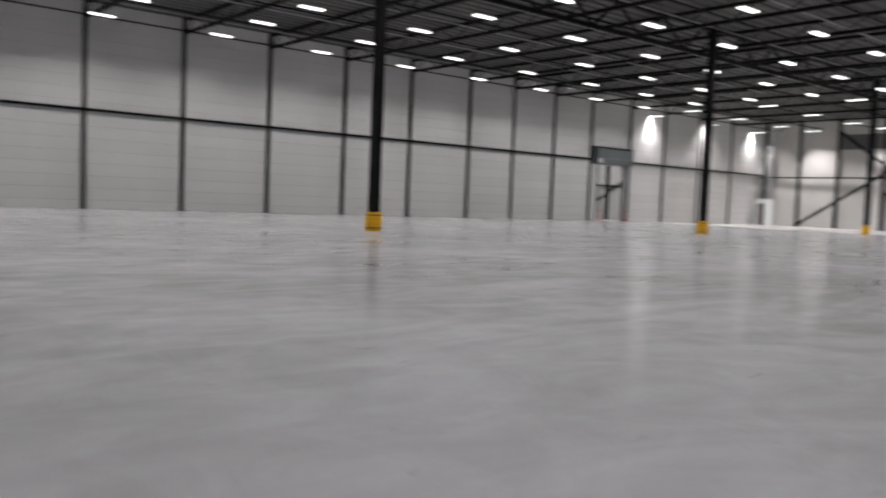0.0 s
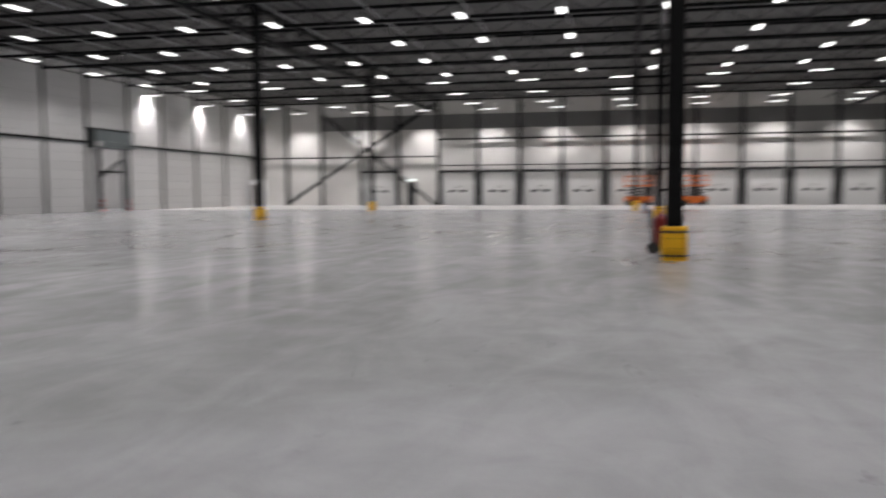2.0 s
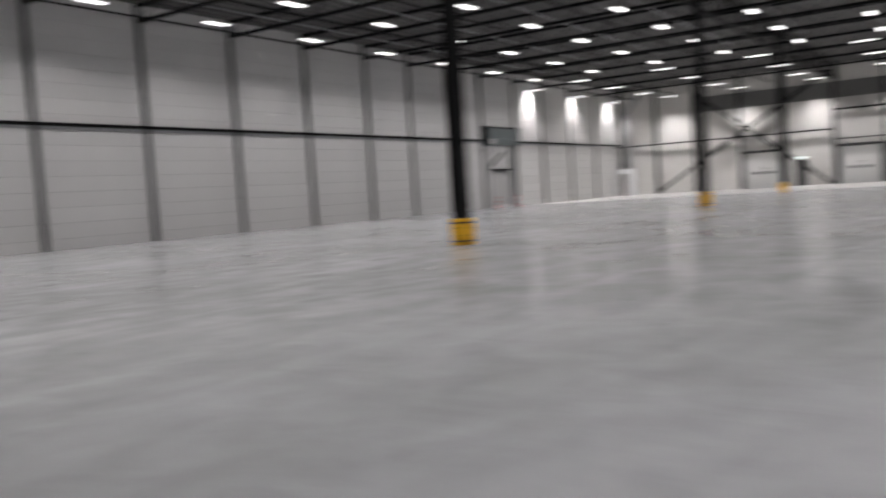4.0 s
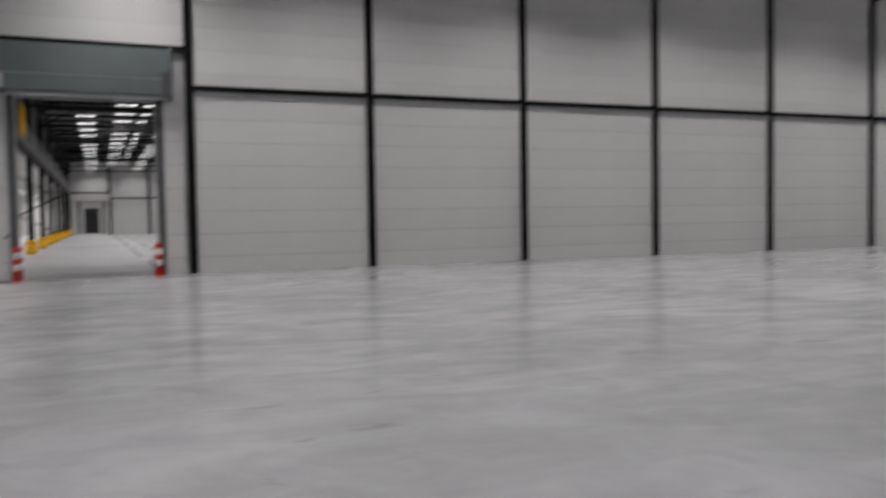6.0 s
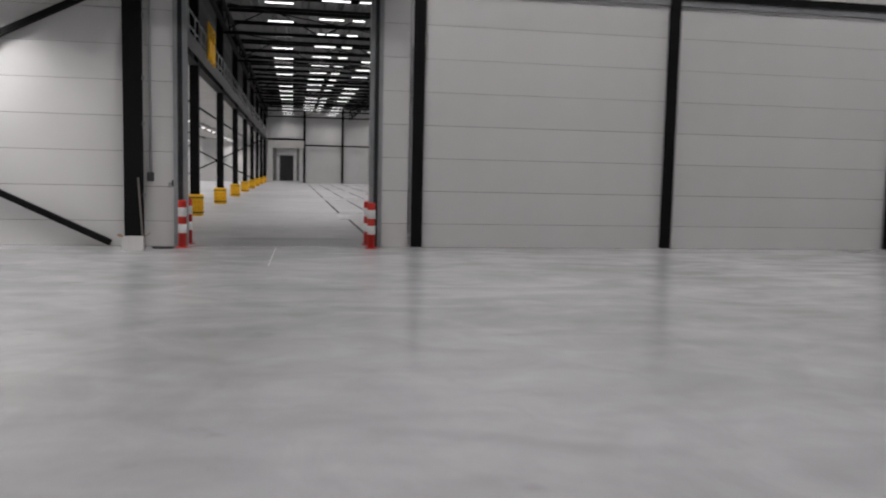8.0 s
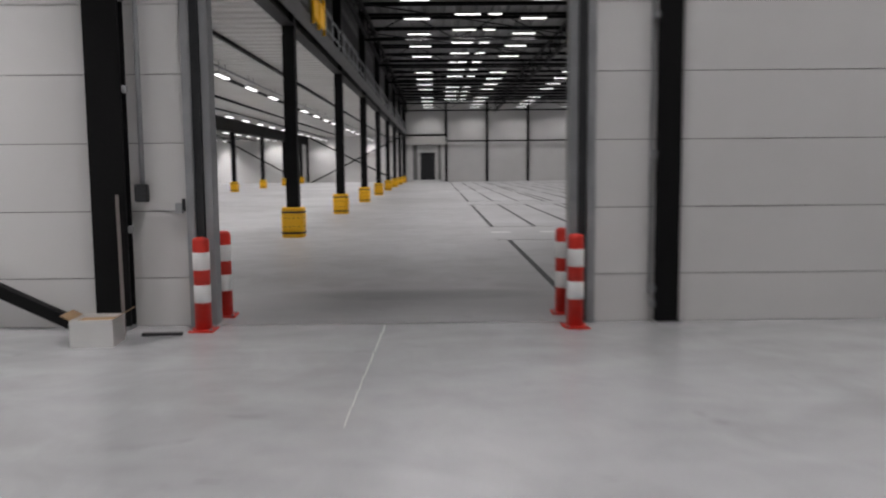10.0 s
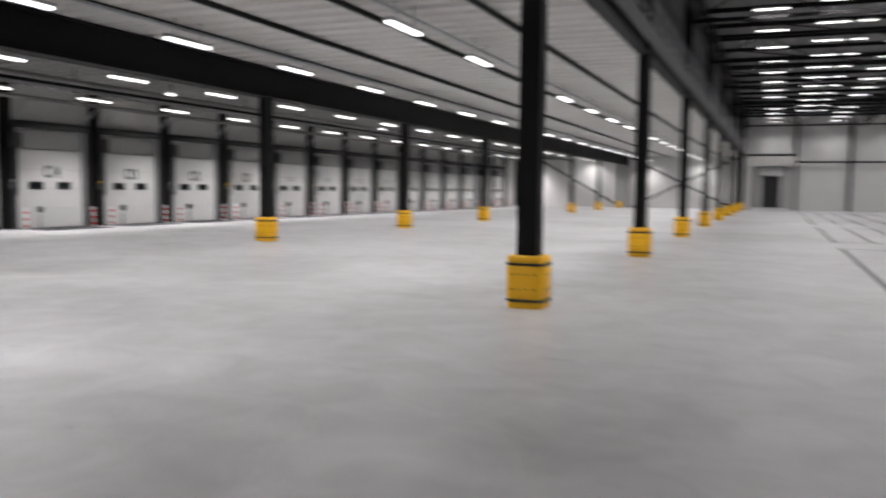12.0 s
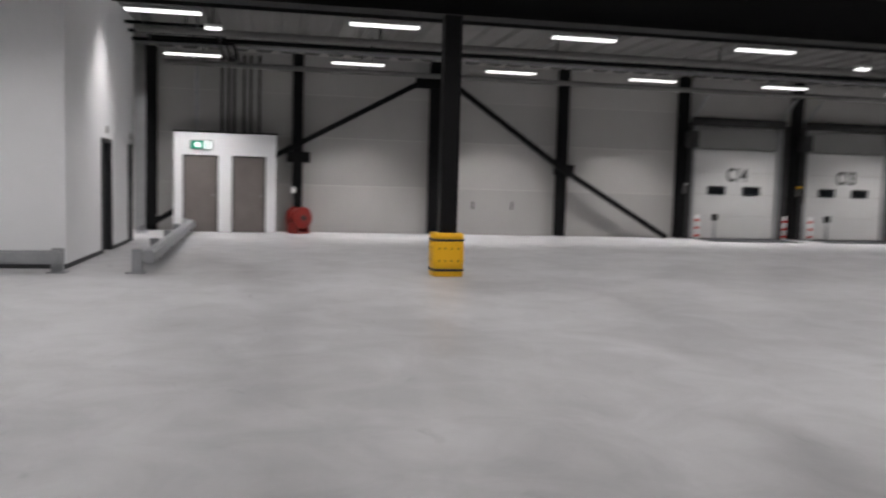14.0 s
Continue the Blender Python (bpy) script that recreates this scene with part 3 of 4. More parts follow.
# ---- lamps ----
def strip_lamp(name, length, width, watts, spread, hang, label, group, at, turn=0.0, thick=0.028):
    """A trunking lamp: a steel tray, a diffuser, and the light it throws in a wide downward beam."""
    l = thing(name, label, "ceiling lamp", group, at, turn)
    h, f = length / 2, width / 2
    part("tray", boxes((-h - 0.02, h + 0.02, -f - 0.014, f + 0.014, 0.03, 0.075)), GALV, l, bevel=0.008)
    part("diffuser", boxes((-h, h, -f, f, 0.028 - thick, 0.028)), TUBE, l, "glowing white diffuser", bevel=0.003)
    for x in (-h * 0.6, h * 0.6):
        part("hanger", boxes((x - 0.004, x + 0.004, -0.004, 0.004, 0.075, hang)), BLACK, l, "thin suspension wire")
    lamp = bpy.data.lights.new("beam", "AREA")
    lamp.shape, lamp.size, lamp.size_y, lamp.energy, lamp.spread, lamp.color = "RECTANGLE", length, width, watts, radians(spread), LAMP_COLOUR
    o = new("beam", lamp)
    o.parent, o.matrix_basis = l, pose(0, 0, -0.004)
    return l


LAMP_Z = 6.78
hall_lamp = strip_lamp("high_bay_lamp", 0.82, 0.24, HALL_WATTS, 118, 1.06, "white strip lamp hung under the roof of the first hall", "lamps of the first hall", (0.5, -2.65, LAMP_Z))
hall_lamp.matrix_basis = pose(0.5, -5.98, LAMP_Z)
row_lamp = strip_lamp("high_bay_lamp", 0.82, 0.24, FIRST_ROW_WATTS, 138, 1.06, "white strip lamp in the row next to the party wall", "lamps of the first hall", (0.5, -2.65, LAMP_Z))
for i in range(10):
    for j in range(13):
        if j and (i or j > 1):
            copy_thing(hall_lamp, pose(0.5 + 4.4 * i, -2.65 - 3.33 * j, LAMP_Z))
        elif i and not j:
            copy_thing(row_lamp, pose(0.5 + 4.4 * i, -2.65, LAMP_Z))
east_lamp = strip_lamp("high_bay_lamp", 0.95, 0.15, EAST_WATTS, 140, 1.06, "white strip lamp over the dock aisle of the first hall", "lamps over the dock aisle", (43.0, -4.0, LAMP_Z), 90)
for x in (43.0, 48.1, 53.4):
    for j in range(10):
        if x > 44 or j:
            copy_thing(east_lamp, pose(x, -4.0 - 4.76 * j, LAMP_Z, 0, 0, 90))
band_lamp = strip_lamp("high_bay_lamp", 0.95, 0.15, BAND_WATTS, 98, 1.06, "white strip lamp close to the dock wall", "lamps close to the dock wall", (EAST - 1.3, BAND_Y[0], LAMP_Z), 90)
for y in BAND_Y[1:]:
    copy_thing(band_lamp, pose(EAST - 1.3, y, LAMP_Z, 0, 0, 90))
wash_lamp = strip_lamp("high_bay_lamp", 0.95, 0.15, WASH_WATTS, 116, 1.06, "white strip lamp close to the party wall", "lamps close to the party wall", (44.3, -0.48, LAMP_Z), 90)
for x in (50.5, 56.7):
    copy_thing(wash_lamp, pose(x, -0.48, LAMP_Z, 0, 0, 90))
strip_lamp("high_bay_lamp", 0.82, 0.24, DOOR_WATTS, 138, 1.06, "white strip lamp above the shutter door", "lamps close to the party wall", (0.9, -1.45, LAMP_Z))
for j in range(8):
    t = thing("lamp_trunking", "thin grey cable trunking that carries the lamps", "trunking", "lamp trunking", (0, -2.65 - 3.33 * j, LAMP_Z + 0.5))
    part("channel", boxes((-1.5, 41.5, -0.025, 0.025, 0, 0.04)), GALV, t)
LAMP_B = 5.2
hall_lamp_b = strip_lamp("high_bay_lamp", 0.70, 0.13, HALL_B_WATTS, 144, 0.83, "white strip lamp hung under the roof of the second hall", "lamps of the second hall", (-0.18, 2.0 + 2.63 * 2, LAMP_B), 0.0, 0.012)
for i, x in enumerate((-0.18, 3.1, 6.3, 9.5, 12.7, 15.9, 19.1, 22.3)):
    for j in range(2, 21):
        if i or j > 2:
            copy_thing(hall_lamp_b, pose(x, 2.0 + 2.63 * j, LAMP_B))
# one unseen lamp added in this row to lift the floor near the doorway
copy_thing(hall_lamp_b, pose(-0.18, 4.63, LAMP_B))
short_lamp = strip_lamp("high_bay_lamp", 0.34, 0.13, 0.3 * HALL_B_WATTS, 144, 0.7, "short white strip lamp hung beside a longer one", "short lamps of the second hall", (2.02, 2.0 + 2.63 * 2, LAMP_B + 0.12), 0.0, 0.012)
for j in range(3, 19):
    copy_thing(short_lamp, pose(2.02, 2.0 + 2.63 * j, LAMP_B + 0.12))
for j in range(2, 19):
    copy_thing(hall_lamp_b, pose(1.25, 2.0 + 2.63 * j, LAMP_B + 0.12))
# unseen lamps added behind the second shutter to brighten its lobby
for x in (40.0, 43.5, 47.0, 50.5):
    for y in (1.4, 2.8, 4.2):
        copy_thing(hall_lamp_b, pose(x, y, LAMP_B))
DOCK_LAMP_Z = 3.08
dock_lamp = strip_lamp("dock_strip_lamp", 0.92, 0.10, DOCK_WATTS, 142, 0.36, "white strip lamp hung under the mezzanine", "lamps under the mezzanine", (-4.35, 4.08, DOCK_LAMP_Z), 90)
strip_lamp("dock_strip_lamp", 0.92, 0.10, 0.7 * DOCK_WATTS, 112, 0.36, "white strip lamp whose end meets the office wall", "lamps under the mezzanine", (-11.5, 4.08, DOCK_LAMP_Z), 90)
wall_lamp = strip_lamp("dock_strip_lamp", 0.92, 0.10, 1.35 * DOCK_WATTS, 92, 0.36, "white strip lamp hung under the mezzanine before the docks", "lamps under the mezzanine", (-15.2, 4.08, DOCK_LAMP_Z), 90)
for x, lamp in ((-4.35, dock_lamp), (-7.75, dock_lamp), (-11.5, dock_lamp), (-15.2, wall_lamp)):
    for j in range(20):
        y = 4.08 - 2.83 + 2.83 * j
        if (-14 < x < -5 or j != 1) and not (y < 4.2 and -14 < x < -9.5):
            copy_thing(lamp, pose(x, y, DOCK_LAMP_Z, 0, 0, 90))
mezz_lamp = strip_lamp("dock_strip_lamp", 0.92, 0.10, MEZZ_A_WATTS, 150, 0.36, "white strip lamp under the mezzanine of the first hall", "lamps under the mezzanine of the first hall", (-3.75, -1.05, DOCK_LAMP_Z), 90)
for x in (-3.75, -7.75):
    for j in range(6):
        if x < -4 or j:
            copy_thing(mezz_lamp, pose(x, -1.05 - 2.83 * j, DOCK_LAMP_Z, 0, 0, 90))
for x in (-4.35, -7.75, -11.5, -15.2):
    t = thing("lamp_trunking", "thin grey cable trunking that carries the lamps", "trunking", "lamp trunking", (x, 0, DOCK_LAMP_Z + 0.17))
    part("channel", boxes((-0.025, 0.025, 3.4 if -14 < x < -9.5 else 0.4, NORTH - 0.5, 0, 0.04)), GALV, t)
# unseen lamps added beyond the end wall to brighten the inner header
for y in (58.0, 61.0, 64.0):
    copy_thing(hall_lamp_b, pose(-1.6, y, 3.5)); copy_thing(hall_lamp_b, pose(0.8, y, 3.5))


# ---- the shutter doors in the party wall ----
def shutter_door(cx, half, top, box_half, face):
    d = thing("shutter_door", "open roller shutter door with a grey steel box and galvanised jambs", "door", "shutter doors", (cx, 0, 0))
    for s in (-1, 1):
        a, b = sorted((s * (half - 0.055), s * half))
        part("jamb", boxes((a, b, -0.05, WALL + 0.03, 0, top)), GALV, d, "grey galvanised outer jamb", bevel=0.006)
        a, b = sorted((s * (half - 0.112), s * (half - 0.056)))
        part("jamb_strip", boxes((a, b, -0.02, WALL - 0.02, 0, top)), DARK, d, "black strip between the two jambs")
        a, b = sorted((s * (half - 0.17), s * (half - 0.113)))
        part("jamb", boxes((a, b, 0.0, WALL - 0.01, 0, top)), GALV, d, "grey galvanised inner jamb", bevel=0.006)
    end = box_half - 0.25
    bm = boxes((-box_half, end, -0.42, -0.012, top - 0.06, top + 0.86))
    part("shutter_box", bm, SHUTTER, d, "grey green steel box of the roller shutter", bevel=0.03)
    part("box_joint", boxes((-box_half + 0.03, end - 0.03, -0.426, -0.4205, top + 0.27, top + 0.282)), GALV, d)
    part("lower_fascia", boxes((-half + 0.05, end - 0.12, -0.40, -0.02, top - 0.085, top - 0.061)), GALV, d, "grey lower edge of the box", bevel=0.004)
    part("end_plate", boxes((end - 0.20, end + 0.004, -0.428, -0.30, top - 0.07, top + 0.42)), DULL, d, "dull grey end plate", bevel=0.006)
    part("motor_cover", boxes((-box_half + 0.01, -half + 0.02, -0.445, -0.424, top - 0.02, top + 0.24)), CREAM, d, "cream motor cover", bevel=0.006)
    part("bottom_bar", boxes((-half + 0.2, half - 0.2, 0.10, 0.16, top - 0.11, top - 0.005)), GALV, d, "grey bottom bar of the raised shutter", bevel=0.006)
    part("header_beam", boxes((-box_half - 0.3, box_half + 0.06, -0.16, -0.01, top + 0.875, top + 0.98)), BLACK, d, "black steel beam over the shutter box")
    for x in (-box_half + 0.02, end - 0.02):
        part("bracket", boxes((x - 0.02, x + 0.02, -0.43, -0.005, top - 0.10, top + 0.90)), SHUTTER, d)
    return d


door1 = shutter_door(0.0, 1.40, 3.55, 1.80, 1)
copy_thing(door1, pose(40.62, 0, 0))
far = thing("shutter_door", "far roller shutter door with a pale steel box and grey frame", "door", "shutter doors", (-0.35, NORTH, 0))
for s in (-1, 1):
    part("jamb", boxes((s * 1.24 - 0.19, s * 1.24 + 0.19, -0.10, 0.30, 0, 2.74)), PANEL, far, "pale grey jamb cladding", bevel=0.006)
part("shutter_box", boxes((-1.44, 1.44, -0.4, -0.01, 2.75, 3.38)), CREAM, far, bevel=0.02)
part("header_beam", boxes((-1.5, 1.44, -0.2, -0.01, 3.40, 3.52)), BLACK, far)
inner = thing("inner_portal", "white header over a dark doorway beyond the far shutter", "door", at=(-0.38, 65.98, 0))
part("header", boxes((-0.92, 0.92, -0.3, 0.0, 2.36, 2.98)), WHITE, inner, bevel=0.01)
# a dark sheet stands in for the unlit opening
part("leaf", boxes((-0.62, 0.62, -0.06, -0.01, 0, 2.3)), DARK, inner, "dark sheet for the unlit doorway", bevel=0.006)
for s in (-1, 1):
    part("post", boxes((s * 0.77 - 0.14, s * 0.77 + 0.14, -0.2, -0.005, 0, 2.35)), PANEL, inner)
structure("threshold", boxes((D1[0] + 0.2, D1[1] - 0.2, -0.006, 0.006, 0.0, 0.003)), JOINT, "dark joint across the shutter doorway")


# big corner column beside the shutter
c = thing("door_column", "thick black steel column beside the shutter door", "column", at=(-1.905, -0.06, 0))
bm = bmesh.new(); h_section(bm, 0, 0, 0.02, A_TOP - 0.02, 0.235, 0.10, "y", 0.02)
part("shaft", bm, BLACK, c)
part("base_plate", boxes((-0.12, 0.12, -0.10, 0.05, 0, 0.02)), GALV, c)
for z in (0.66, 1.60, 2.2, 3.0):
    part("cable_clip", boxes((0.118, 0.152, -0.04, 0.0, z, z + 0.05)), GALV, c, bevel=0.004)
conduit = thing("switch_conduit", "grey conduit down to a black switch box on the wall", "conduit", at=(-1.69, -0.05, 0))
bm = bmesh.new(); tube(bm, (0, 0, 0.99), (0, 0, 4.2), 0.018, 8); part("pipe", bm, GALV, conduit)
part("switch_box", boxes((-0.042, 0.042, -0.05, 0.012, 0.87, 0.99)), DARK, conduit, "black switch box", bevel=0.006)
hook = thing("wall_socket", "small grey wall socket beside the doorway", "socket", at=(-1.44, -0.065, 0.79))
part("body", boxes((-0.025, 0.02, -0.022, 0.03, 0, 0.07)), GALV, hook, bevel=0.005)
part("latch", boxes((0.021, 0.04, -0.012, 0.004, 0.02, 0.10)), DARK, hook)
for x, z in ((1.78, 0.11), (1.78, 0.22), (1.78, 1.14), (1.78, 2.07), (1.78, 2.75)):
    k = thing("cable_bracket", "small grey cable bracket on the post", "bracket", "cable brackets", (x, -0.05, z))
    part("clip", boxes((0, 0.035, -0.03, 0.03, 0, 0.05)), GALV, k, bevel=0.005)
pipe = thing("downpipe", "thin dark conduit beside the post", "conduit", at=(1.785, -0.03, 0))
bm = bmesh.new(); tube(bm, (0, 0, 0.2), (0, 0, 4.2), 0.012, 8); part("pipe", bm, GALV, pipe)

# braces on the party wall beside the door
for i, (a, b) in enumerate((((-2.2, -0.1, 0.05), (-5.5, -0.1, 1.62)), ((-2.2, -0.1, 3.36), (-5.5, -0.1, 1.70)))):
    br = thing("wall_brace", "black diagonal steel wall brace", "brace", "wall braces beside the door")
    bm = bmesh.new(); strut(bm, a, b, 0.08, 0.08); part("bar", bm, BLACK, br)


# bollards
def bollard(at, group):
    b = thing("bollard", "red steel bollard with two white bands on a base plate", "bollard", group, at)
    r = 0.055
    bm = bmesh.new()
    lathe(bm, [(r, 0.012), (r, 0.60), (r * 0.97, 0.618), (r * 0.8, 0.631), (r * 0.4, 0.636)], 20)
    part("post", bm, RED, b)
    for z in (0.195, 0.415):
        bm = bmesh.new(); lathe(bm, [(r + 0.0005, z), (r + 0.002, z + 0.002), (r + 0.002, z + 0.118), (r + 0.0005, z + 0.12)], 20)
        part("band", bm, WHITE, b, "white reflective band")
    bm = boxes((-0.085, 0.085, -0.085, 0.085, 0, 0.012))
    part("base_plate", bm, RED, b, bevel=0.003)
    for x in (-0.066, 0.066):
        for y in (-0.066, 0.066):
            bm = bmesh.new(); lathe(bm, [(0.011, 0.012), (0.011, 0.02), (0.006, 0.024)], 6, centre=(x, y)); part("bolt", bm, GALV, b)
    return b


b1 = bollard((-1.275, -0.176, 0), "bollards at the shutter door")
for x, y in ((-1.265, 0.36), (1.247, -0.173), (1.243, 0.36)):
    copy_thing(b1, pose(x, y, 0, 0, 0, random.uniform(-4, 4)))
for x, y in ((39.45, -0.3), (41.8, -0.3)):
    copy_thing(b1, pose(x, y, 0))

# lobby behind the second shutter
structure("wall_lobby", boxes((34.0, EAST, 5.2, 5.35, 0, B_TOP)), PANEL, "white wall behind the second shutter door")
lb = thing("wall_brace", "black diagonal steel brace behind the second shutter", "brace")
bm = bmesh.new(); strut(bm, (43.0, 5.12, 0.0), (50.0, 5.12, 3.6), 0.11); part("bar", bm, BLACK, lb)
lb = thing("cross_rail", "black steel rail behind the second shutter", "rail")
part("bar", boxes((34.0, EAST, 5.1, 5.198, 2.35, 2.47)), BLACK, lb)
free_column(45.5, 4.2, B_TOP - 0.02, "columns of the second hall", 0.22)
# box and offcuts by the column
cb = thing("cardboard_box", "white open cardboard box with brown inner flaps", "box", at=(-1.83, -0.56, 0), turn=4)
for c in ((-0.13, 0.13, -0.12, -0.113, 0, 0.17), (-0.13, 0.13, 0.113, 0.12, 0, 0.17), (-0.13, -0.123, -0.112, 0.112, 0, 0.17), (0.123, 0.13, -0.112, 0.112, 0, 0.17)):
    part("side", boxes(c), CARD_WHITE, cb)
part("bottom", boxes((-0.122, 0.122, -0.112, 0.112, 0, 0.006)), CARD_WHITE, cb)
for a, b in (((-0.126, 0, 0.17), (-0.185, 0, 0.20)), ((0.126, 0, 0.17), (0.205, 0, 0.215))):
    bm = bmesh.new(); strut(bm, a, b, 0.22, 0.006); part("flap", bm, CARD, cb, "brown open flap")
part("filling", boxes((-0.12, 0.12, -0.11, 0.11, 0.11, 0.15)), CARD, cb, "brown cardboard filling")
pl = thing("leaning_plank", "narrow dark brown plank leaning on the column", "plank", at=(-1.74, -0.36, 0))
bm = bmesh.new(); strut(bm, (0.0, 0.0, 0.012), (-0.10, 0.235, 0.92), 0.022, 0.015); part("plank", bm, DOOR_GREY, pl)
off = thing("steel_offcut", "short dark steel offcut lying on the floor", "offcut", at=(-1.50, -0.34, 0), turn=2)
part("bar", boxes((-0.13, 0.13, -0.02, 0.02, 0, 0.022)), DARK, off, bevel=0.003)

# ---- floor slots of the rack layout in the second hall ----
def floor_slot(x, y0, y1, w=0.062):
    s = thing("floor_strip", "dark filled slot in the concrete floor", "floor marking", "floor strips", (x, 0, 0))
    part("strip", boxes((-w / 2, w / 2, y0, y1, 0.0, 0.004)), TAPE, s)


for x in (1.39, 2.32, 2.55, 3.5, 4.3, 4.55, 5.5):
    floor_slot(x, 0.45 if x < 1.5 else 1.2, 6.4)
for x in (1.32, 2.1, 2.87, 3.7, 3.95, 4.75, 5.55, 6.3, 7.1, 7.9, 8.7, 9.5):
    for y0, y1 in ((9.2, 17.7), (20.2, 28.5), (31.0, 39.5), (42.0, 50.5)):
        floor_slot(x, y0, y1)
for y in (6.45, 9.1, 17.8, 20.1):
    s = thing("floor_joint", "thin saw-cut joint across the concrete floor", "floor marking", "floor joints")
    part("joint", boxes((1.2, 7.5, y, y + 0.012, 0.0, 0.003)), TAPE, s)
for x, y in ((1.38, 7.9), (2.2, 7.9), (2.9, 7.8), (4.0, 7.9)):
    s = thing("floor_patch", "pale repair patch in the concrete floor", "floor marking", "floor patches", (x, y, 0))
    part("patch", boxes((-0.16, 0.16, -0.11, 0.11, 0.0, 0.003)), WHITE, s)


sc = thing("floor_scratch", "thin pale scratch in the concrete before the doorway", "floor marking")
for k in range(8):
    y0 = -0.05 - 0.28 * k
    part("scratch", boxes((-0.055 - 0.005 * k - 0.003, -0.055 - 0.005 * k + 0.003, y0 - 0.27, y0, 0.0, 0.0025)), FLOOR_DOCK, sc)
sj = thing("floor_joint", "long saw-cut joint along the polished floor", "floor marking", "floor joints")
part("joint", boxes((12.0, 12.018, -60.0, -0.3, 0.0, 0.0025)), JOINT, sj)

# ---- dock doors of the second hall ----
def dock_door(y, text, x=WEST, face=1, group="dock doors of the second hall", width=1.94, top=1.90):
    """Sectional door with two windows, header, tracks and its own side gear; local +y runs along the wall to the right."""
    d = thing("dock_door", "closed white sectional dock door with two dark windows", "door", group, (x, y, 0), 90 if face > 0 else -90)
    h = width / 2
    n = 4
    for i in range(n):
        z0 = 0.02 + i * (top - 0.02) / n
        part("section", boxes((-h, h, -0.10, -0.012, z0, z0 + (top - 0.02) / n - 0.008)), DOCK_WHITE, d, bevel=0.006)
    for cx in (-0.44, 0.39):
        w = part("window", boxes((cx - 0.21, cx + 0.21, -0.115, -0.098, 0.94, 1.13)), STRAP, d, "dark window in a black frame", bevel=0.01)
        part("pane", boxes((cx - 0.17, cx + 0.17, -0.119, -0.1155, 0.97, 1.10)), GLASS, w)
    if text:
        writing(text, 0.40, INK, pose(0.03, -0.1045, 1.36, 90, 0, 0), d)
    else:
        part("lettering", boxes((-0.20, 0.24, -0.1035, -0.1005, 1.30, 1.32), (-0.20, 0.24, -0.1035, -0.1005, 1.40, 1.42)), INK, d, "dark number bars")
    part("header_panel", boxes((-h, h, -0.07, -0.005, top + 0.012, 2.36)), DOCK_GREY, d, "grey panel over the door")
    bm = bmesh.new(); tube(bm, (-h - 0.1, -0.16, 2.48), (h + 0.1, -0.16, 2.48), 0.09, 12); part("spring_shaft", bm, STRAP, d)
    for s in (-1, 1):
        part("track", boxes((s * (h + 0.05) - 0.03, s * (h + 0.05) + 0.03, -0.16, -0.01, 0, 2.6)), GALV, d)
        part("track_guard", boxes((s * (h + 0.15) - 0.05, s * (h + 0.15) + 0.05, -0.20, -0.02, 0.0, 2.45)), STRAP, d)
    bm = bmesh.new(); strut(bm, (h + 0.05, -0.1, 2.58), (h + 0.05, -0.6, 2.98), 0.04); strut(bm, (-h - 0.05, -0.1, 2.58), (-h - 0.05, -0.6, 2.98), 0.04)
    part("lift_track", bm, GALV, d)
    part("drive_unit", boxes((-h - 0.30, -h - 0.09, -0.42, -0.20, 1.92, 2.26)), STRAP, d, "black door drive unit", bevel=0.02)
    part("drive_chain", boxes((-h - 0.22, -h - 0.19, -0.36, -0.33, 0.8, 1.918)), STRAP, d)
    part("leveller_plate", boxes((-h - 0.05, h + 0.05, -1.15, -0.115, 0.0, 0.006)), DARK, d, "dark steel leveller plate in the floor")
    return d


def dock_bollard(at, group):
    b = thing("dock_bollard", "small red and white striped bollard beside a dock door", "bollard", group, at)
    bm = bmesh.new(); lathe(bm, [(0.038, 0), (0.038, 0.50), (0.02, 0.52)], 14); part("post", bm, WHITE, b)
    for z in (0.06, 0.22, 0.38):
        bm = bmesh.new(); lathe(bm, [(0.0382, z), (0.0395, z + 0.002), (0.0395, z + 0.048), (0.0382, z + 0.05)], 14); part("band", bm, RED, b, "red band")
    return b


def control_post(at, group):
    p = thing("control_post", "short grey post with a black control box", "control post", group, at)
    bm = bmesh.new(); tube(bm, (0, 0, 0), (0, 0, 0.40), 0.03, 10); part("post", bm, GALV, p)
    part("control_box", boxes((-0.05, 0.05, -0.05, 0.05, 0.40, 0.54)), STRAP, p, "black control box", bevel=0.008)
    return p


centres = [(a + b) / 2 - 0.06 for a, b in zip(DOCK_Y[5:], DOCK_Y[6:])]
for i, y in enumerate(centres[:14]):
    dock_door(y, {0: "C14", 1: "C13", 2: "C12", 3: "C11"}.get(i, ""))
db = dock_bollard((WEST + 0.42, centres[0] - 1.02, 0), "dock bollards")
cp = control_post((WEST + 0.42, centres[0] - 0.62, 0), "dock control posts")
for i, y in enumerate(centres[:14]):
    if i:
        copy_thing(db, pose(WEST + 0.42, y - 1.02, 0)); copy_thing(cp, pose(WEST + 0.42, y - 0.62, 0))
    copy_thing(db, pose(WEST + 0.42, y + 1.02, 0))
    pb = thing("control_cabinet", "small grey dock control cabinet with a yellow hook on the post", "control cabinet", "dock control cabinets", (WEST + 0.21, y - 1.24, 0.95))
    part("case", boxes((0, 0.05, -0.035, 0.035, 0, 0.16)), DULL, pb, bevel=0.008)
    part("hook", boxes((0.052, 0.065, -0.03, 0.04, 0.17, 0.22)), YELLOW if i % 2 else GALV, pb)
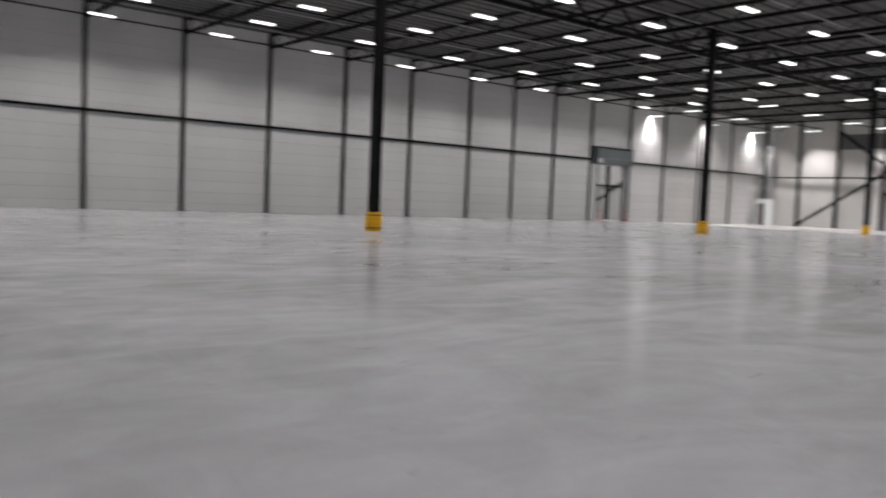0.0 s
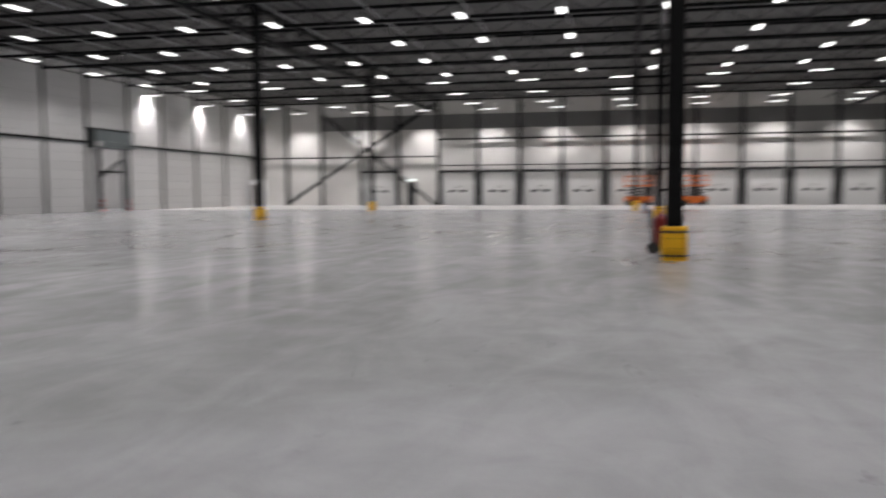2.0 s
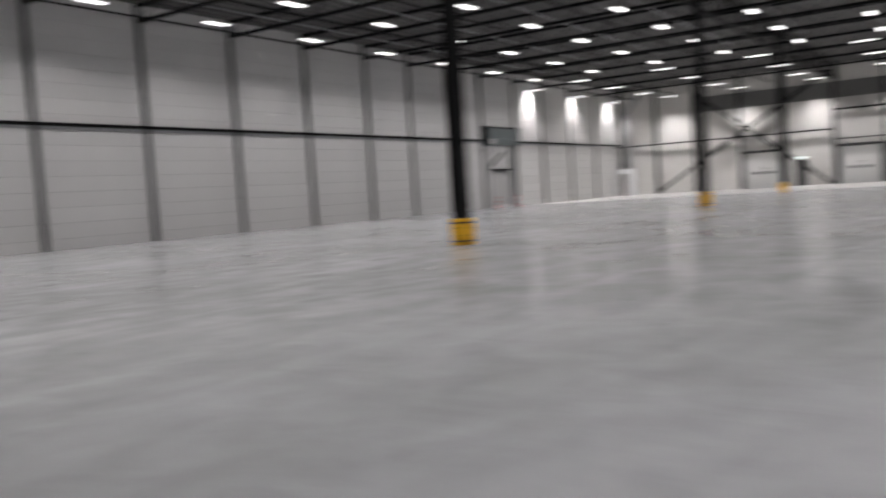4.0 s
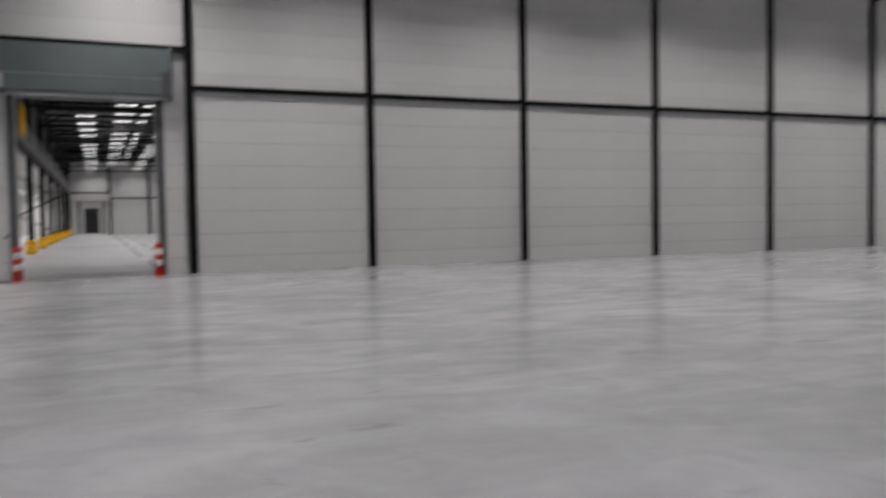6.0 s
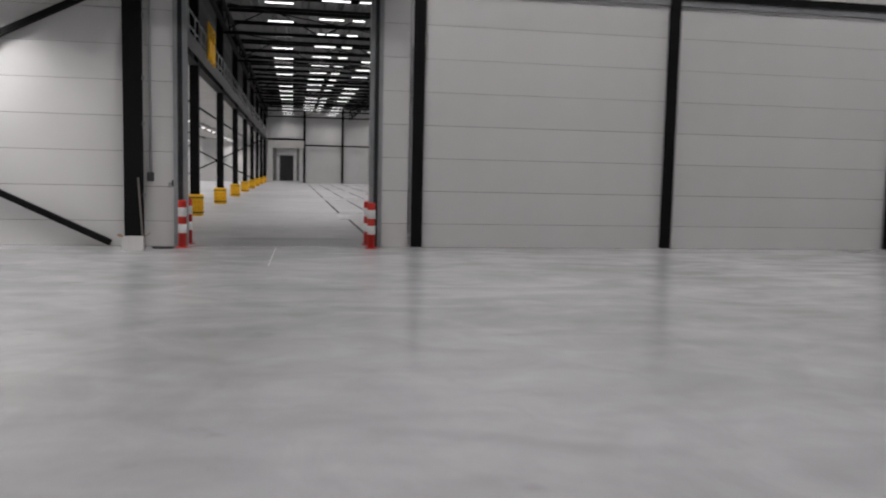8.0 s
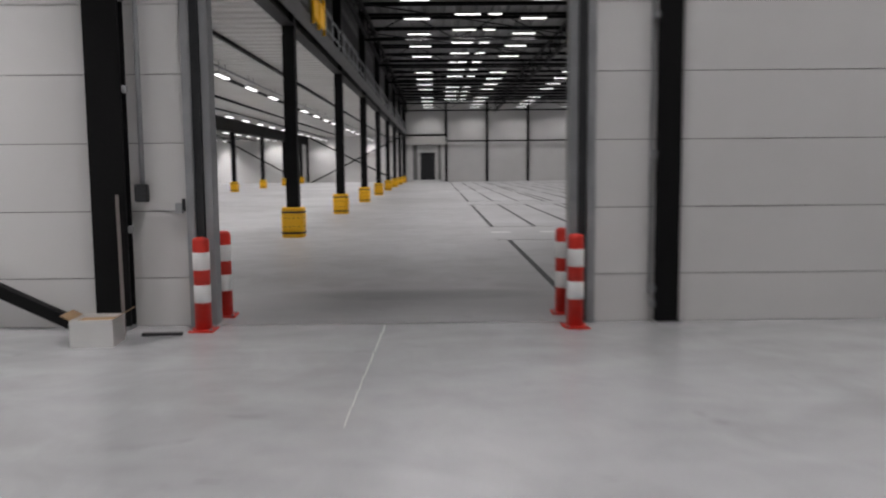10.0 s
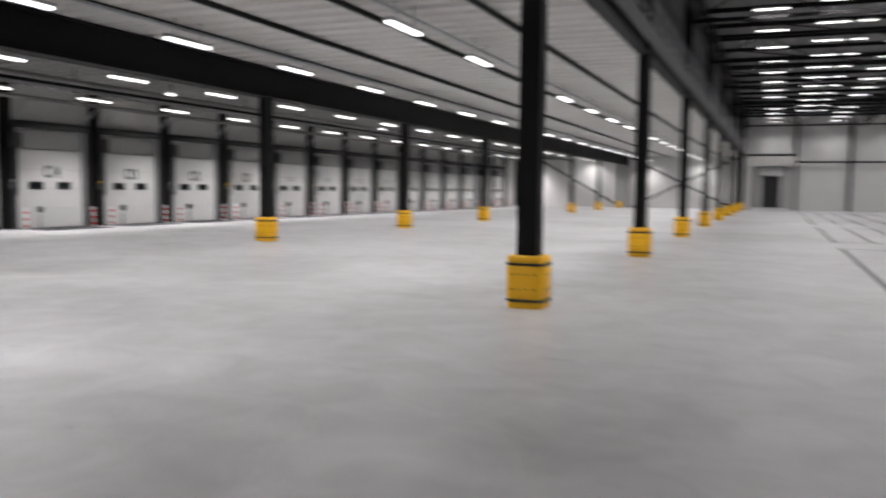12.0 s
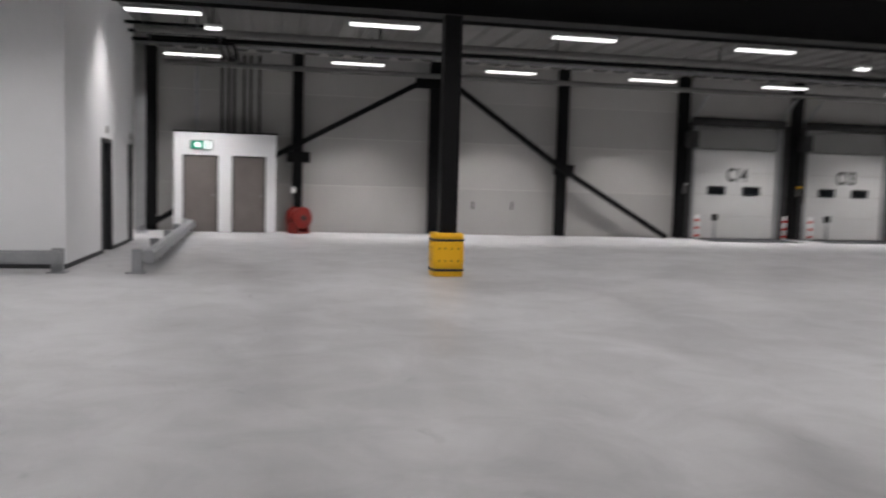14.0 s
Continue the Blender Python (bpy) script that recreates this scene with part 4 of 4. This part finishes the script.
# braces on the dock wall
E0, E2, E4 = DOCK_Y[1], DOCK_Y[3], DOCK_Y[5]
for a, b in (((E2 - 0.3, 2.98), (E2 - 3.1, 1.45)), ((E2 - 3.1, 1.45), (E0 - 0.2, 0.0)), ((E2 + 0.3, 2.98), (E2 + 2.67, 1.36)), ((E2 + 2.67, 1.36), (E4 - 0.35, 0.02))):
    br = thing("wall_brace", "black diagonal steel brace on the dock wall", "brace", "dock wall braces")
    bm = bmesh.new(); strut(bm, (WEST + 0.24, a[0], a[1]), (WEST + 0.24, b[0], b[1]), 0.09, 0.1); part("bar", bm, BLACK, br)
gu = thing("gusset_plate", "black steel gusset plate at the brace head", "plate", at=(WEST + 0.2, E2, 2.86))
part("plate", boxes((0, 0.02, -0.42, 0.42, 0, 0.28)), BLACK, gu)
for y, z in ((DOCK_Y[2], 1.44), (DOCK_Y[4], 1.36)):
    g2 = thing("gusset_plate", "black steel gusset plate where brace and post cross", "plate", "gusset plates", (WEST + 0.2, y, z))
    part("plate", boxes((0, 0.02, -0.20, 0.24, -0.10, 0.11)), BLACK, g2, bevel=0.004)
    for by in (-0.14, 0.0, 0.16):
        bm = bmesh.new(); tube(bm, (0.02, by, 0.0), (0.036, by, 0.0), 0.02, 6); part("bolt", bm, BLACK, g2)
for y, z in ((9.41, 0.59), (10.23, 0.60)):
    part("handle", boxes((WEST, WEST + 0.03, y - 0.015, y + 0.015, z - 0.08, z + 0.08)), STRAP, bpy.data.objects["wall_west_2"], "small dark handle on the wall panel", bevel=0.004)
# far braces seen behind the column rows
for a, b in (((NORTH - 0.2, -15.5, 3.3), (NORTH - 0.2, -9.6, 0.0)), ((NORTH - 0.2, -9.0, 0.0), (NORTH - 0.2, -2.4, 3.3)), ((NORTH - 0.2, -9.0, 3.3), (NORTH - 0.2, -2.4, 0.0))):
    br = thing("wall_brace", "black diagonal steel brace on the end wall", "brace", "end wall braces")
    bm = bmesh.new(); strut(bm, (a[1], a[0], a[2]), (b[1], b[0], b[2]), 0.09, 0.1); part("bar", bm, BLACK, br)

for x, y in ((-12.75, 4.6), (-12.75, 15.2), (-12.75, 26.0)):
    em = thing("emergency_light", "small square white emergency light under the mezzanine", "ceiling lamp", "emergency lights", (x, y, 3.12))
    part("case", boxes((-0.06, 0.06, -0.12, 0.12, 0.03, 0.07)), WHITE, em, bevel=0.008)
    part("diffuser", boxes((-0.05, 0.05, -0.11, 0.11, 0.0, 0.028)), TUBE, em, bevel=0.006)
    part("hanger", boxes((-0.006, 0.006, -0.006, 0.006, 0.07, 0.33)), BLACK, em)
rp = thing("sprinkler_valve", "short red sprinkler riser with a valve under the mezzanine", "pipe", at=(-9.03, 1.37, 2.95))
bm = bmesh.new(); tube(bm, (0, 0, 0), (0, 0, MEZZ - 2.95), 0.035, 10); part("riser", bm, RED, rp)
bm = bmesh.new(); tube(bm, (0, 0, 0.10), (0, 0, 0.18), 0.055, 12); part("flange", bm, RED, rp)
# pipes under the mezzanine
for x, z, r in ((-13.0, 3.12, 0.05), (-14.2, 3.2, 0.035), (-15.9, 3.05, 0.05)):
    p = thing("ceiling_pipe", "dark sprinkler pipe under the mezzanine", "pipe", "ceiling pipes")
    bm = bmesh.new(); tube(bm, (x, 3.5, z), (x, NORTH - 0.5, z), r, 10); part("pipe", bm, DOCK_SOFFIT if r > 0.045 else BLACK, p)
    for k in range(18):
        bm = bmesh.new(); tube(bm, (x, 4.2 + k * 2.83, z), (x, 4.2 + k * 2.83, MEZZ), 0.012, 6); part("hanger", bm, BLACK, p)

# ---- office block and toilet cabin ----
for c in ((-9.80, -9.68, WALL + 0.03, 3.33, 0, MEZZ - 0.005), (-11.49, -9.80, 3.21, 3.33, 0, MEZZ - 0.005), (-12.13, -11.49, 3.21, 3.33, 1.48, MEZZ - 0.005),
                               (-13.40, -12.13, 3.21, 3.33, 0, MEZZ - 0.005), (-13.75, -13.40, 3.21, 3.33, 1.48, MEZZ - 0.005), (-13.87, -13.75, WALL + 0.03, 3.33, 0, MEZZ - 0.005)):
    structure("wall_office", boxes(c), PLASTER, "smooth white plastered office walls")
structure("baseboard", boxes((-9.679, -9.668, WALL + 0.04, 3.342, 0, 0.05), (-11.46, -9.679, 3.331, 3.342, 0, 0.05), (-13.37, -12.16, 3.331, 3.342, 0, 0.05)), DARK, "dark skirting along the office walls")
for i, (x0, x1) in enumerate(((-12.13, -11.49), (-13.74, -13.40))):
    d = thing("office_door", "black framed door in the white office wall", "door", "office doors", (0, 0, 0))
    part("frame", boxes((x0 + 0.002, x0 + 0.05, 3.20, 3.345, 0, 1.478), (x1 - 0.05, x1 - 0.002, 3.20, 3.345, 0, 1.478), (x0 + 0.05, x1 - 0.05, 3.20, 3.345, 1.43, 1.478)), DARK, d, "black door frame")
    part("leaf", boxes((x0 + 0.052, x1 - 0.052, 3.22, 3.26, 0.008, 1.428)), DARK, d, "dark door leaf")
    s = thing("door_sign", "small grey sign above the office door", "sign", "door signs", ((x0 + x1) / 2, 3.335, 1.55))
    part("plate", boxes((-0.05, 0.05, 0, 0.015, 0, 0.09)), DOCK_GREY, s)
w = thing("toilet_cabin", "white cabin with two grey brown doors", "cabin", at=(-16.1, 3.66, 0))
for c in ((-0.38, 0.0, 0, 0.05, 0, 1.83), (-0.38, 0.0, 1.79, 1.84, 0, 1.83), (-0.05, 0.0, 0.052, 0.16, 0, 1.83), (-0.05, 0.0, 0.79, 1.04, 0, 1.83), (-0.05, 0.0, 1.65, 1.788, 0, 1.83),
                    (-0.05, 0.0, 0.16, 0.79, 1.42, 1.83), (-0.05, 0.0, 1.04, 1.65, 1.42, 1.83)):
    part("wall", boxes(c), PLASTER, w)
part("roof", boxes((-0.40, 0.015, -0.015, 1.855, 1.832, 1.86)), DARK, w)
for y0, y1 in ((0.16, 0.79), (1.04, 1.65)):
    dd = part("door", boxes((-0.045, -0.012, y0 + 0.03, y1 - 0.03, 0.012, 1.395)), DOOR_GREY, w, "grey brown door leaf", bevel=0.004)
    part("frame", boxes((-0.06, 0.004, y0 + 0.001, y0 + 0.028, 0, 1.42), (-0.06, 0.004, y1 - 0.028, y1 - 0.001, 0, 1.42), (-0.06, 0.004, y0 + 0.03, y1 - 0.03, 1.397, 1.419)), DARK, dd, "dark door frame")
    part("handle", boxes((-0.012, 0.025, y1 - 0.10, y1 - 0.05, 0.68, 0.70)), GALV, dd, bevel=0.004)
sg = thing("exit_sign", "lit green and white emergency exit sign", "sign", at=(-16.07, 4.15, 1.52))
part("case", boxes((-0.025, 0.0, -0.20, 0.20, 0, 0.17)), GALV, sg, bevel=0.006)
part("green_panel", boxes((0.001, 0.005, -0.17, 0.05, 0.015, 0.155)), GREEN, sg, "glowing green panel")
bm = bmesh.new(); tube(bm, (0.0055, -0.06, 0.085), (0.008, -0.06, 0.085), 0.05, 16); part("symbol", bm, SIGN_WHITE, sg, "plain white symbol")
part("arrow_panel", boxes((0.001, 0.005, 0.06, 0.17, 0.015, 0.155)), SIGN_WHITE, sg, "glowing white panel")
part("arrow", boxes((0.0055, 0.008, 0.105, 0.125, 0.04, 0.13)), GREEN, sg)
for y in (4.5, 4.62, 4.72, 4.9, 5.02, 5.18, 4.05):
    r = thing("riser_pipe", "thin dark riser pipe above the cabin", "pipe", "riser pipes", (-16.3, y, 0))
    bm = bmesh.new(); tube(bm, (0, 0, 1.862), (0, 0, MEZZ - 0.1), 0.02 if y > 4.2 else 0.035, 8); part("pipe", bm, BLACK if y > 4.2 else GALV, r)
for y in (3.40, 3.46, 3.53):
    r = thing("riser_pipe", "thin grey riser pipe beside the office wall", "pipe", "riser pipes", (-15.6, y - 0.3, 0))
    bm = bmesh.new(); tube(bm, (0, 0, 0.0), (0, 0, MEZZ - 0.1), 0.022, 8); part("pipe", bm, GALV, r)

for k in range(3):
    r = thing("ceiling_pipe", "thin dark pipe from the office wall to the risers", "pipe", "pipes beside the office")
    x, y, z = -13.1 - 0.3 * k, 4.55 + 0.14 * k, 3.22 - 0.07 * k
    bm = bmesh.new()
    tube(bm, (x, 3.34, z), (x, y, z), 0.026, 8)
    tube(bm, (x, y, z), (-16.3, y, z), 0.026, 8)
    part("pipe", bm, BLACK, r)
    for yy in (3.6, y - 0.2):
        part("clamp", boxes((x - 0.03, x + 0.03, yy - 0.012, yy + 0.012, z - 0.03, MEZZ)), DULL, r)

# fire hose reel
hr = thing("hose_reel", "red fire hose reel standing by the dock wall post", "fire hose", at=(WEST + 0.42, 5.93, 0), turn=35)
bm = bmesh.new(); tube(bm, (-0.10, 0, 0.30), (0.12, 0, 0.30), 0.17, 24); part("drum", bm, HOSE_RED, hr)
for x in (-0.125, 0.13):
    bm = bmesh.new(); tube(bm, (x - 0.01, 0, 0.30), (x + 0.01, 0, 0.30), 0.205, 28); part("flange", bm, HOSE_RED, hr)
bm = bmesh.new(); tube(bm, (0.14, 0, 0.30), (0.17, 0, 0.30), 0.05, 14); part("hub", bm, STRAP, hr)
part("stand", boxes((-0.14, 0.15, -0.17, -0.13, 0, 0.2), (-0.14, 0.15, 0.10, 0.14, 0, 0.2), (-0.14, 0.15, -0.17, 0.14, 0, 0.03)), HOSE_RED, hr)
part("nozzle_sign", boxes((-0.20, -0.17, -0.045, 0.045, 0.76, 0.87)), WHITE, hr, "white sign above the reel")
part("sign_post", boxes((-0.215, -0.202, -0.012, 0.012, 0.0, 0.9)), GALV, hr)


# low steel guard rails
def low_rail(a, b):
    a, b = Vector(a), Vector(b)
    r = thing("low_guard_rail", "low grey steel impact rail on short posts", "guard rail", "low guard rails", a, math.degrees(math.atan2(b.y - a.y, b.x - a.x)))
    n = (b - a).length
    part("beam", boxes((0, n, -0.06, 0.06, 0.10, 0.235)), GALV, r, bevel=0.02)
    k = max(2, int(n / 1.4) + 1)
    for i in range(k):
        x = 0.06 + (n - 0.12) * i / (k - 1)
        part("post", boxes((x - 0.055, x + 0.055, 0.062, 0.16, 0, 0.25)), GALV, r, bevel=0.006)
        part("foot_plate", boxes((x - 0.09, x + 0.09, 0.03, 0.22, 0, 0.012)), GALV, r)


low_rail((-9.28, 4.22, 0), (-15.9, 4.0, 0))
low_rail((-9.20, 0.7, 0), (-9.20, 3.40, 0))

# ---- dock wall of the first hall ----
EAST_C = [(a + b) / 2 for a, b in zip(EAST_Y[4:], EAST_Y[5:])]
for i, y in enumerate(EAST_C):
    dock_door(y, "", EAST, -1, "dock doors of the first hall", 2.3, 2.40)
dock_door(-10.3, "", EAST, -1, "dock doors of the first hall", 2.3, 2.40)
# dark sheets stand in for the unlit upper strip of this wall
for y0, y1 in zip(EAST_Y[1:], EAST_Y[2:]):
    part("panel", boxes((EAST - 0.03, EAST - 0.004, y1 + 0.11, y0 - 0.11, 5.55, 6.6)), BAND, bpy.data.objects["wall_east"], "dark sheet for the unlit band of the wall")
for a, b in (((-2.95, 0.05), (-14.6, 7.4)), ((-14.6, 0.05), (-5.9, 6.8))):
    br = thing("wall_brace", "black diagonal steel brace on the dock wall", "brace", "braces of the first hall")
    bm = bmesh.new(); strut(bm, (EAST - 0.33, a[0], a[1]), (EAST - 0.33, b[0], b[1]), 0.16, 0.16); part("bar", bm, BLACK, br)
cab = thing("corner_cabin", "white cabin with a grey door in the hall corner", "cabin", at=(EAST - 1.0, -0.9, 0))
part("wall", boxes((-0.45, 0.45, -0.5, 0.5, 0, 1.95)), PLASTER, cab, bevel=0.01)
part("door", boxes((-0.475, -0.455, -0.26, 0.26, 0.02, 1.6)), DOOR_GREY, cab, "grey door")
dk = thing("exit_door", "black exit door in the dock wall", "door", at=(EAST, -12.7, 0))
part("leaf", boxes((-0.09, -0.01, -0.33, 0.33, 0, 1.7)), DARK, dk, bevel=0.01)
part("lamp", boxes((-0.16, -0.01, -0.25, 0.25, 1.8, 1.92)), SIGN_WHITE, dk, "lit white sign above the door")
# duct in the corner
du = thing("corner_duct", "grey bent ventilation duct in the hall corner", "duct")
bm = bmesh.new(); tube(bm, (EAST - 0.45, -0.9, 2.0), (EAST - 0.45, -0.9, 6.0), 0.16, 12); tube(bm, (EAST - 0.45, -0.9, 5.95), (EAST - 0.9, -2.0, 7.2), 0.16, 12)
part("duct", bm, GALV, du)


# scissor lifts near the far dock wall
def scissor_lift(at, turn):
    s = thing("scissor_lift", "orange scissor lift parked near the dock doors", "lift", "scissor lifts", at, turn)
    part("chassis", boxes((-0.85, 0.85, -0.38, 0.38, 0.18, 0.62)), ORANGE, s, bevel=0.05)
    for x in (-0.58, 0.58):
        for y in (-0.36, 0.36):
            bm = bmesh.new(); tube(bm, (x, y - 0.07, 0.2), (x, y + 0.07, 0.2), 0.2, 18); part("wheel", bm, RUBBER, s)
    bm = bmesh.new()
    for k in range(3):
        z0, z1 = 0.64 + k * 0.2, 0.84 + k * 0.2
        for y in (-0.22, 0.22):
            strut(bm, (-0.7, y, z0), (0.7, y, z1), 0.05); strut(bm, (0.7, y + 0.06, z0), (-0.7, y + 0.06, z1), 0.05)
    part("scissor_arms", bm, STRAP, s)
    part("platform", boxes((-0.88, 0.88, -0.4, 0.4, 1.27, 1.36)), ORANGE, s, bevel=0.02)
    bm = bmesh.new()
    for z in (1.65, 1.95):
        for y in (-0.38, 0.38):
            tube(bm, (-0.86, y, z), (0.86, y, z), 0.022, 8)
        for x in (-0.86, 0.86):
            tube(bm, (x, -0.38, z), (x, 0.38, z), 0.022, 8)
    for x in (-0.86, 0.0, 0.86):
        for y in (-0.38, 0.38):
            tube(bm, (x, y, 1.36), (x, y, 1.96), 0.022, 8)
    part("guard_rail", bm, ORANGE, s)
    return s


l1 = scissor_lift((55.6, -29.0, 0), 75)
copy_thing(l1, pose(55.8, -32.5, 0, 0, 0, 95))

# red sack barrow with an extinguisher, beside a column
sb = thing("fire_trolley", "dark red wheeled fire extinguisher trolley with a bent handle", "trolley", at=(12.9, -28.52, 0), turn=80)
bm = bmesh.new(); lathe(bm, [(0.09, 0.10), (0.105, 0.13), (0.105, 0.52), (0.07, 0.58), (0.03, 0.62), (0.03, 0.66)], 18); part("cylinder", bm, HOSE_RED, sb)
bm = bmesh.new()
for y in (-0.09, 0.09):
    strut(bm, (0.12, y, 0.08), (0.16, y, 0.62), 0.02); strut(bm, (0.16, y, 0.62), (0.26, y, 0.72), 0.02)
strut(bm, (0.26, -0.09, 0.72), (0.26, 0.09, 0.72), 0.02); strut(bm, (0.12, -0.09, 0.1), (0.12, 0.09, 0.1), 0.02); strut(bm, (-0.08, -0.06, 0.1), (0.13, -0.06, 0.1), 0.02)
part("frame", bm, STRAP, sb)
for y in (-0.14, 0.14):
    bm = bmesh.new(); tube(bm, (0.1, y - 0.02, 0.09), (0.1, y + 0.02, 0.09), 0.09, 16); part("wheel", bm, RUBBER, sb)
# small wall sensor
ws = thing("wall_sensor", "small white sensor on the party wall", "sensor", at=(22.9, -0.02, 4.42))
part("case", boxes((-0.22, 0.22, -0.05, 0.0, -0.03, 0.03)), WHITE, ws, bevel=0.008)

# ---- wall panels, one by one, on the hall side of the party wall ----
def panel_mesh(w, h, name="panel"):
    bm = boxes((0.004, w - 0.004, 0.0, 0.012, 0.003, h - 0.003))
    return mesh_of(name, bm, PANEL)


EDGES = [WEST - 1.9, -9.4, -5.6, -1.95] + [1.80] + POSTS_A[1:] + [EAST]
LEVELS = [0.0] + [0.338 + 0.4645 * k for k in range(16)] + [A_TOP - 0.01]
cache = {}
for x0, x1 in zip(EDGES, EDGES[1:]):
    for z0, z1 in zip(LEVELS, LEVELS[1:]):
        cells = [(x0, x1)]
        for a, b, top in ((D1[0], D1[1], D1[2]), (D2[0], D2[1], D2[2])):
            if z0 < top:
                cells = [c for u, v in cells for c in ((u, min(v, a)), (max(u, b), v)) if c[1] - c[0] > 0.05]
        for u, v in cells:
            key = (round(v - u, 3), round(z1 - z0, 3))
            if key not in cache:
                cache[key] = panel_mesh(*key)
            ob = new("panel", cache[key])
            ob.parent = party
            ob.location = (u, 0.0, z0)

# ---- wall panels of the dock wall of the second hall ----
west = bpy.data.objects["wall_west_2"]
PANEL_W = [WALL + 0.04] + DOCK_Y + [NORTH - 0.02]
for y0, y1 in zip(PANEL_W, PANEL_W[1:]):
    for z0, z1 in ((0.0, 0.92), (0.92, 1.84), (1.84, 2.655), (2.655, 3.39)):
        key = ("west", round(y1 - y0, 3), round(z1 - z0, 3))
        if key not in cache:
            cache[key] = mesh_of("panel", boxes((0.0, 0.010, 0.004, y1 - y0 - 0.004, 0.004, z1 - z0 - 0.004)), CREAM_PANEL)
        ob = new("panel", cache[key])
        ob.parent = west
        ob.location = (WEST + 0.001, y0, z0)
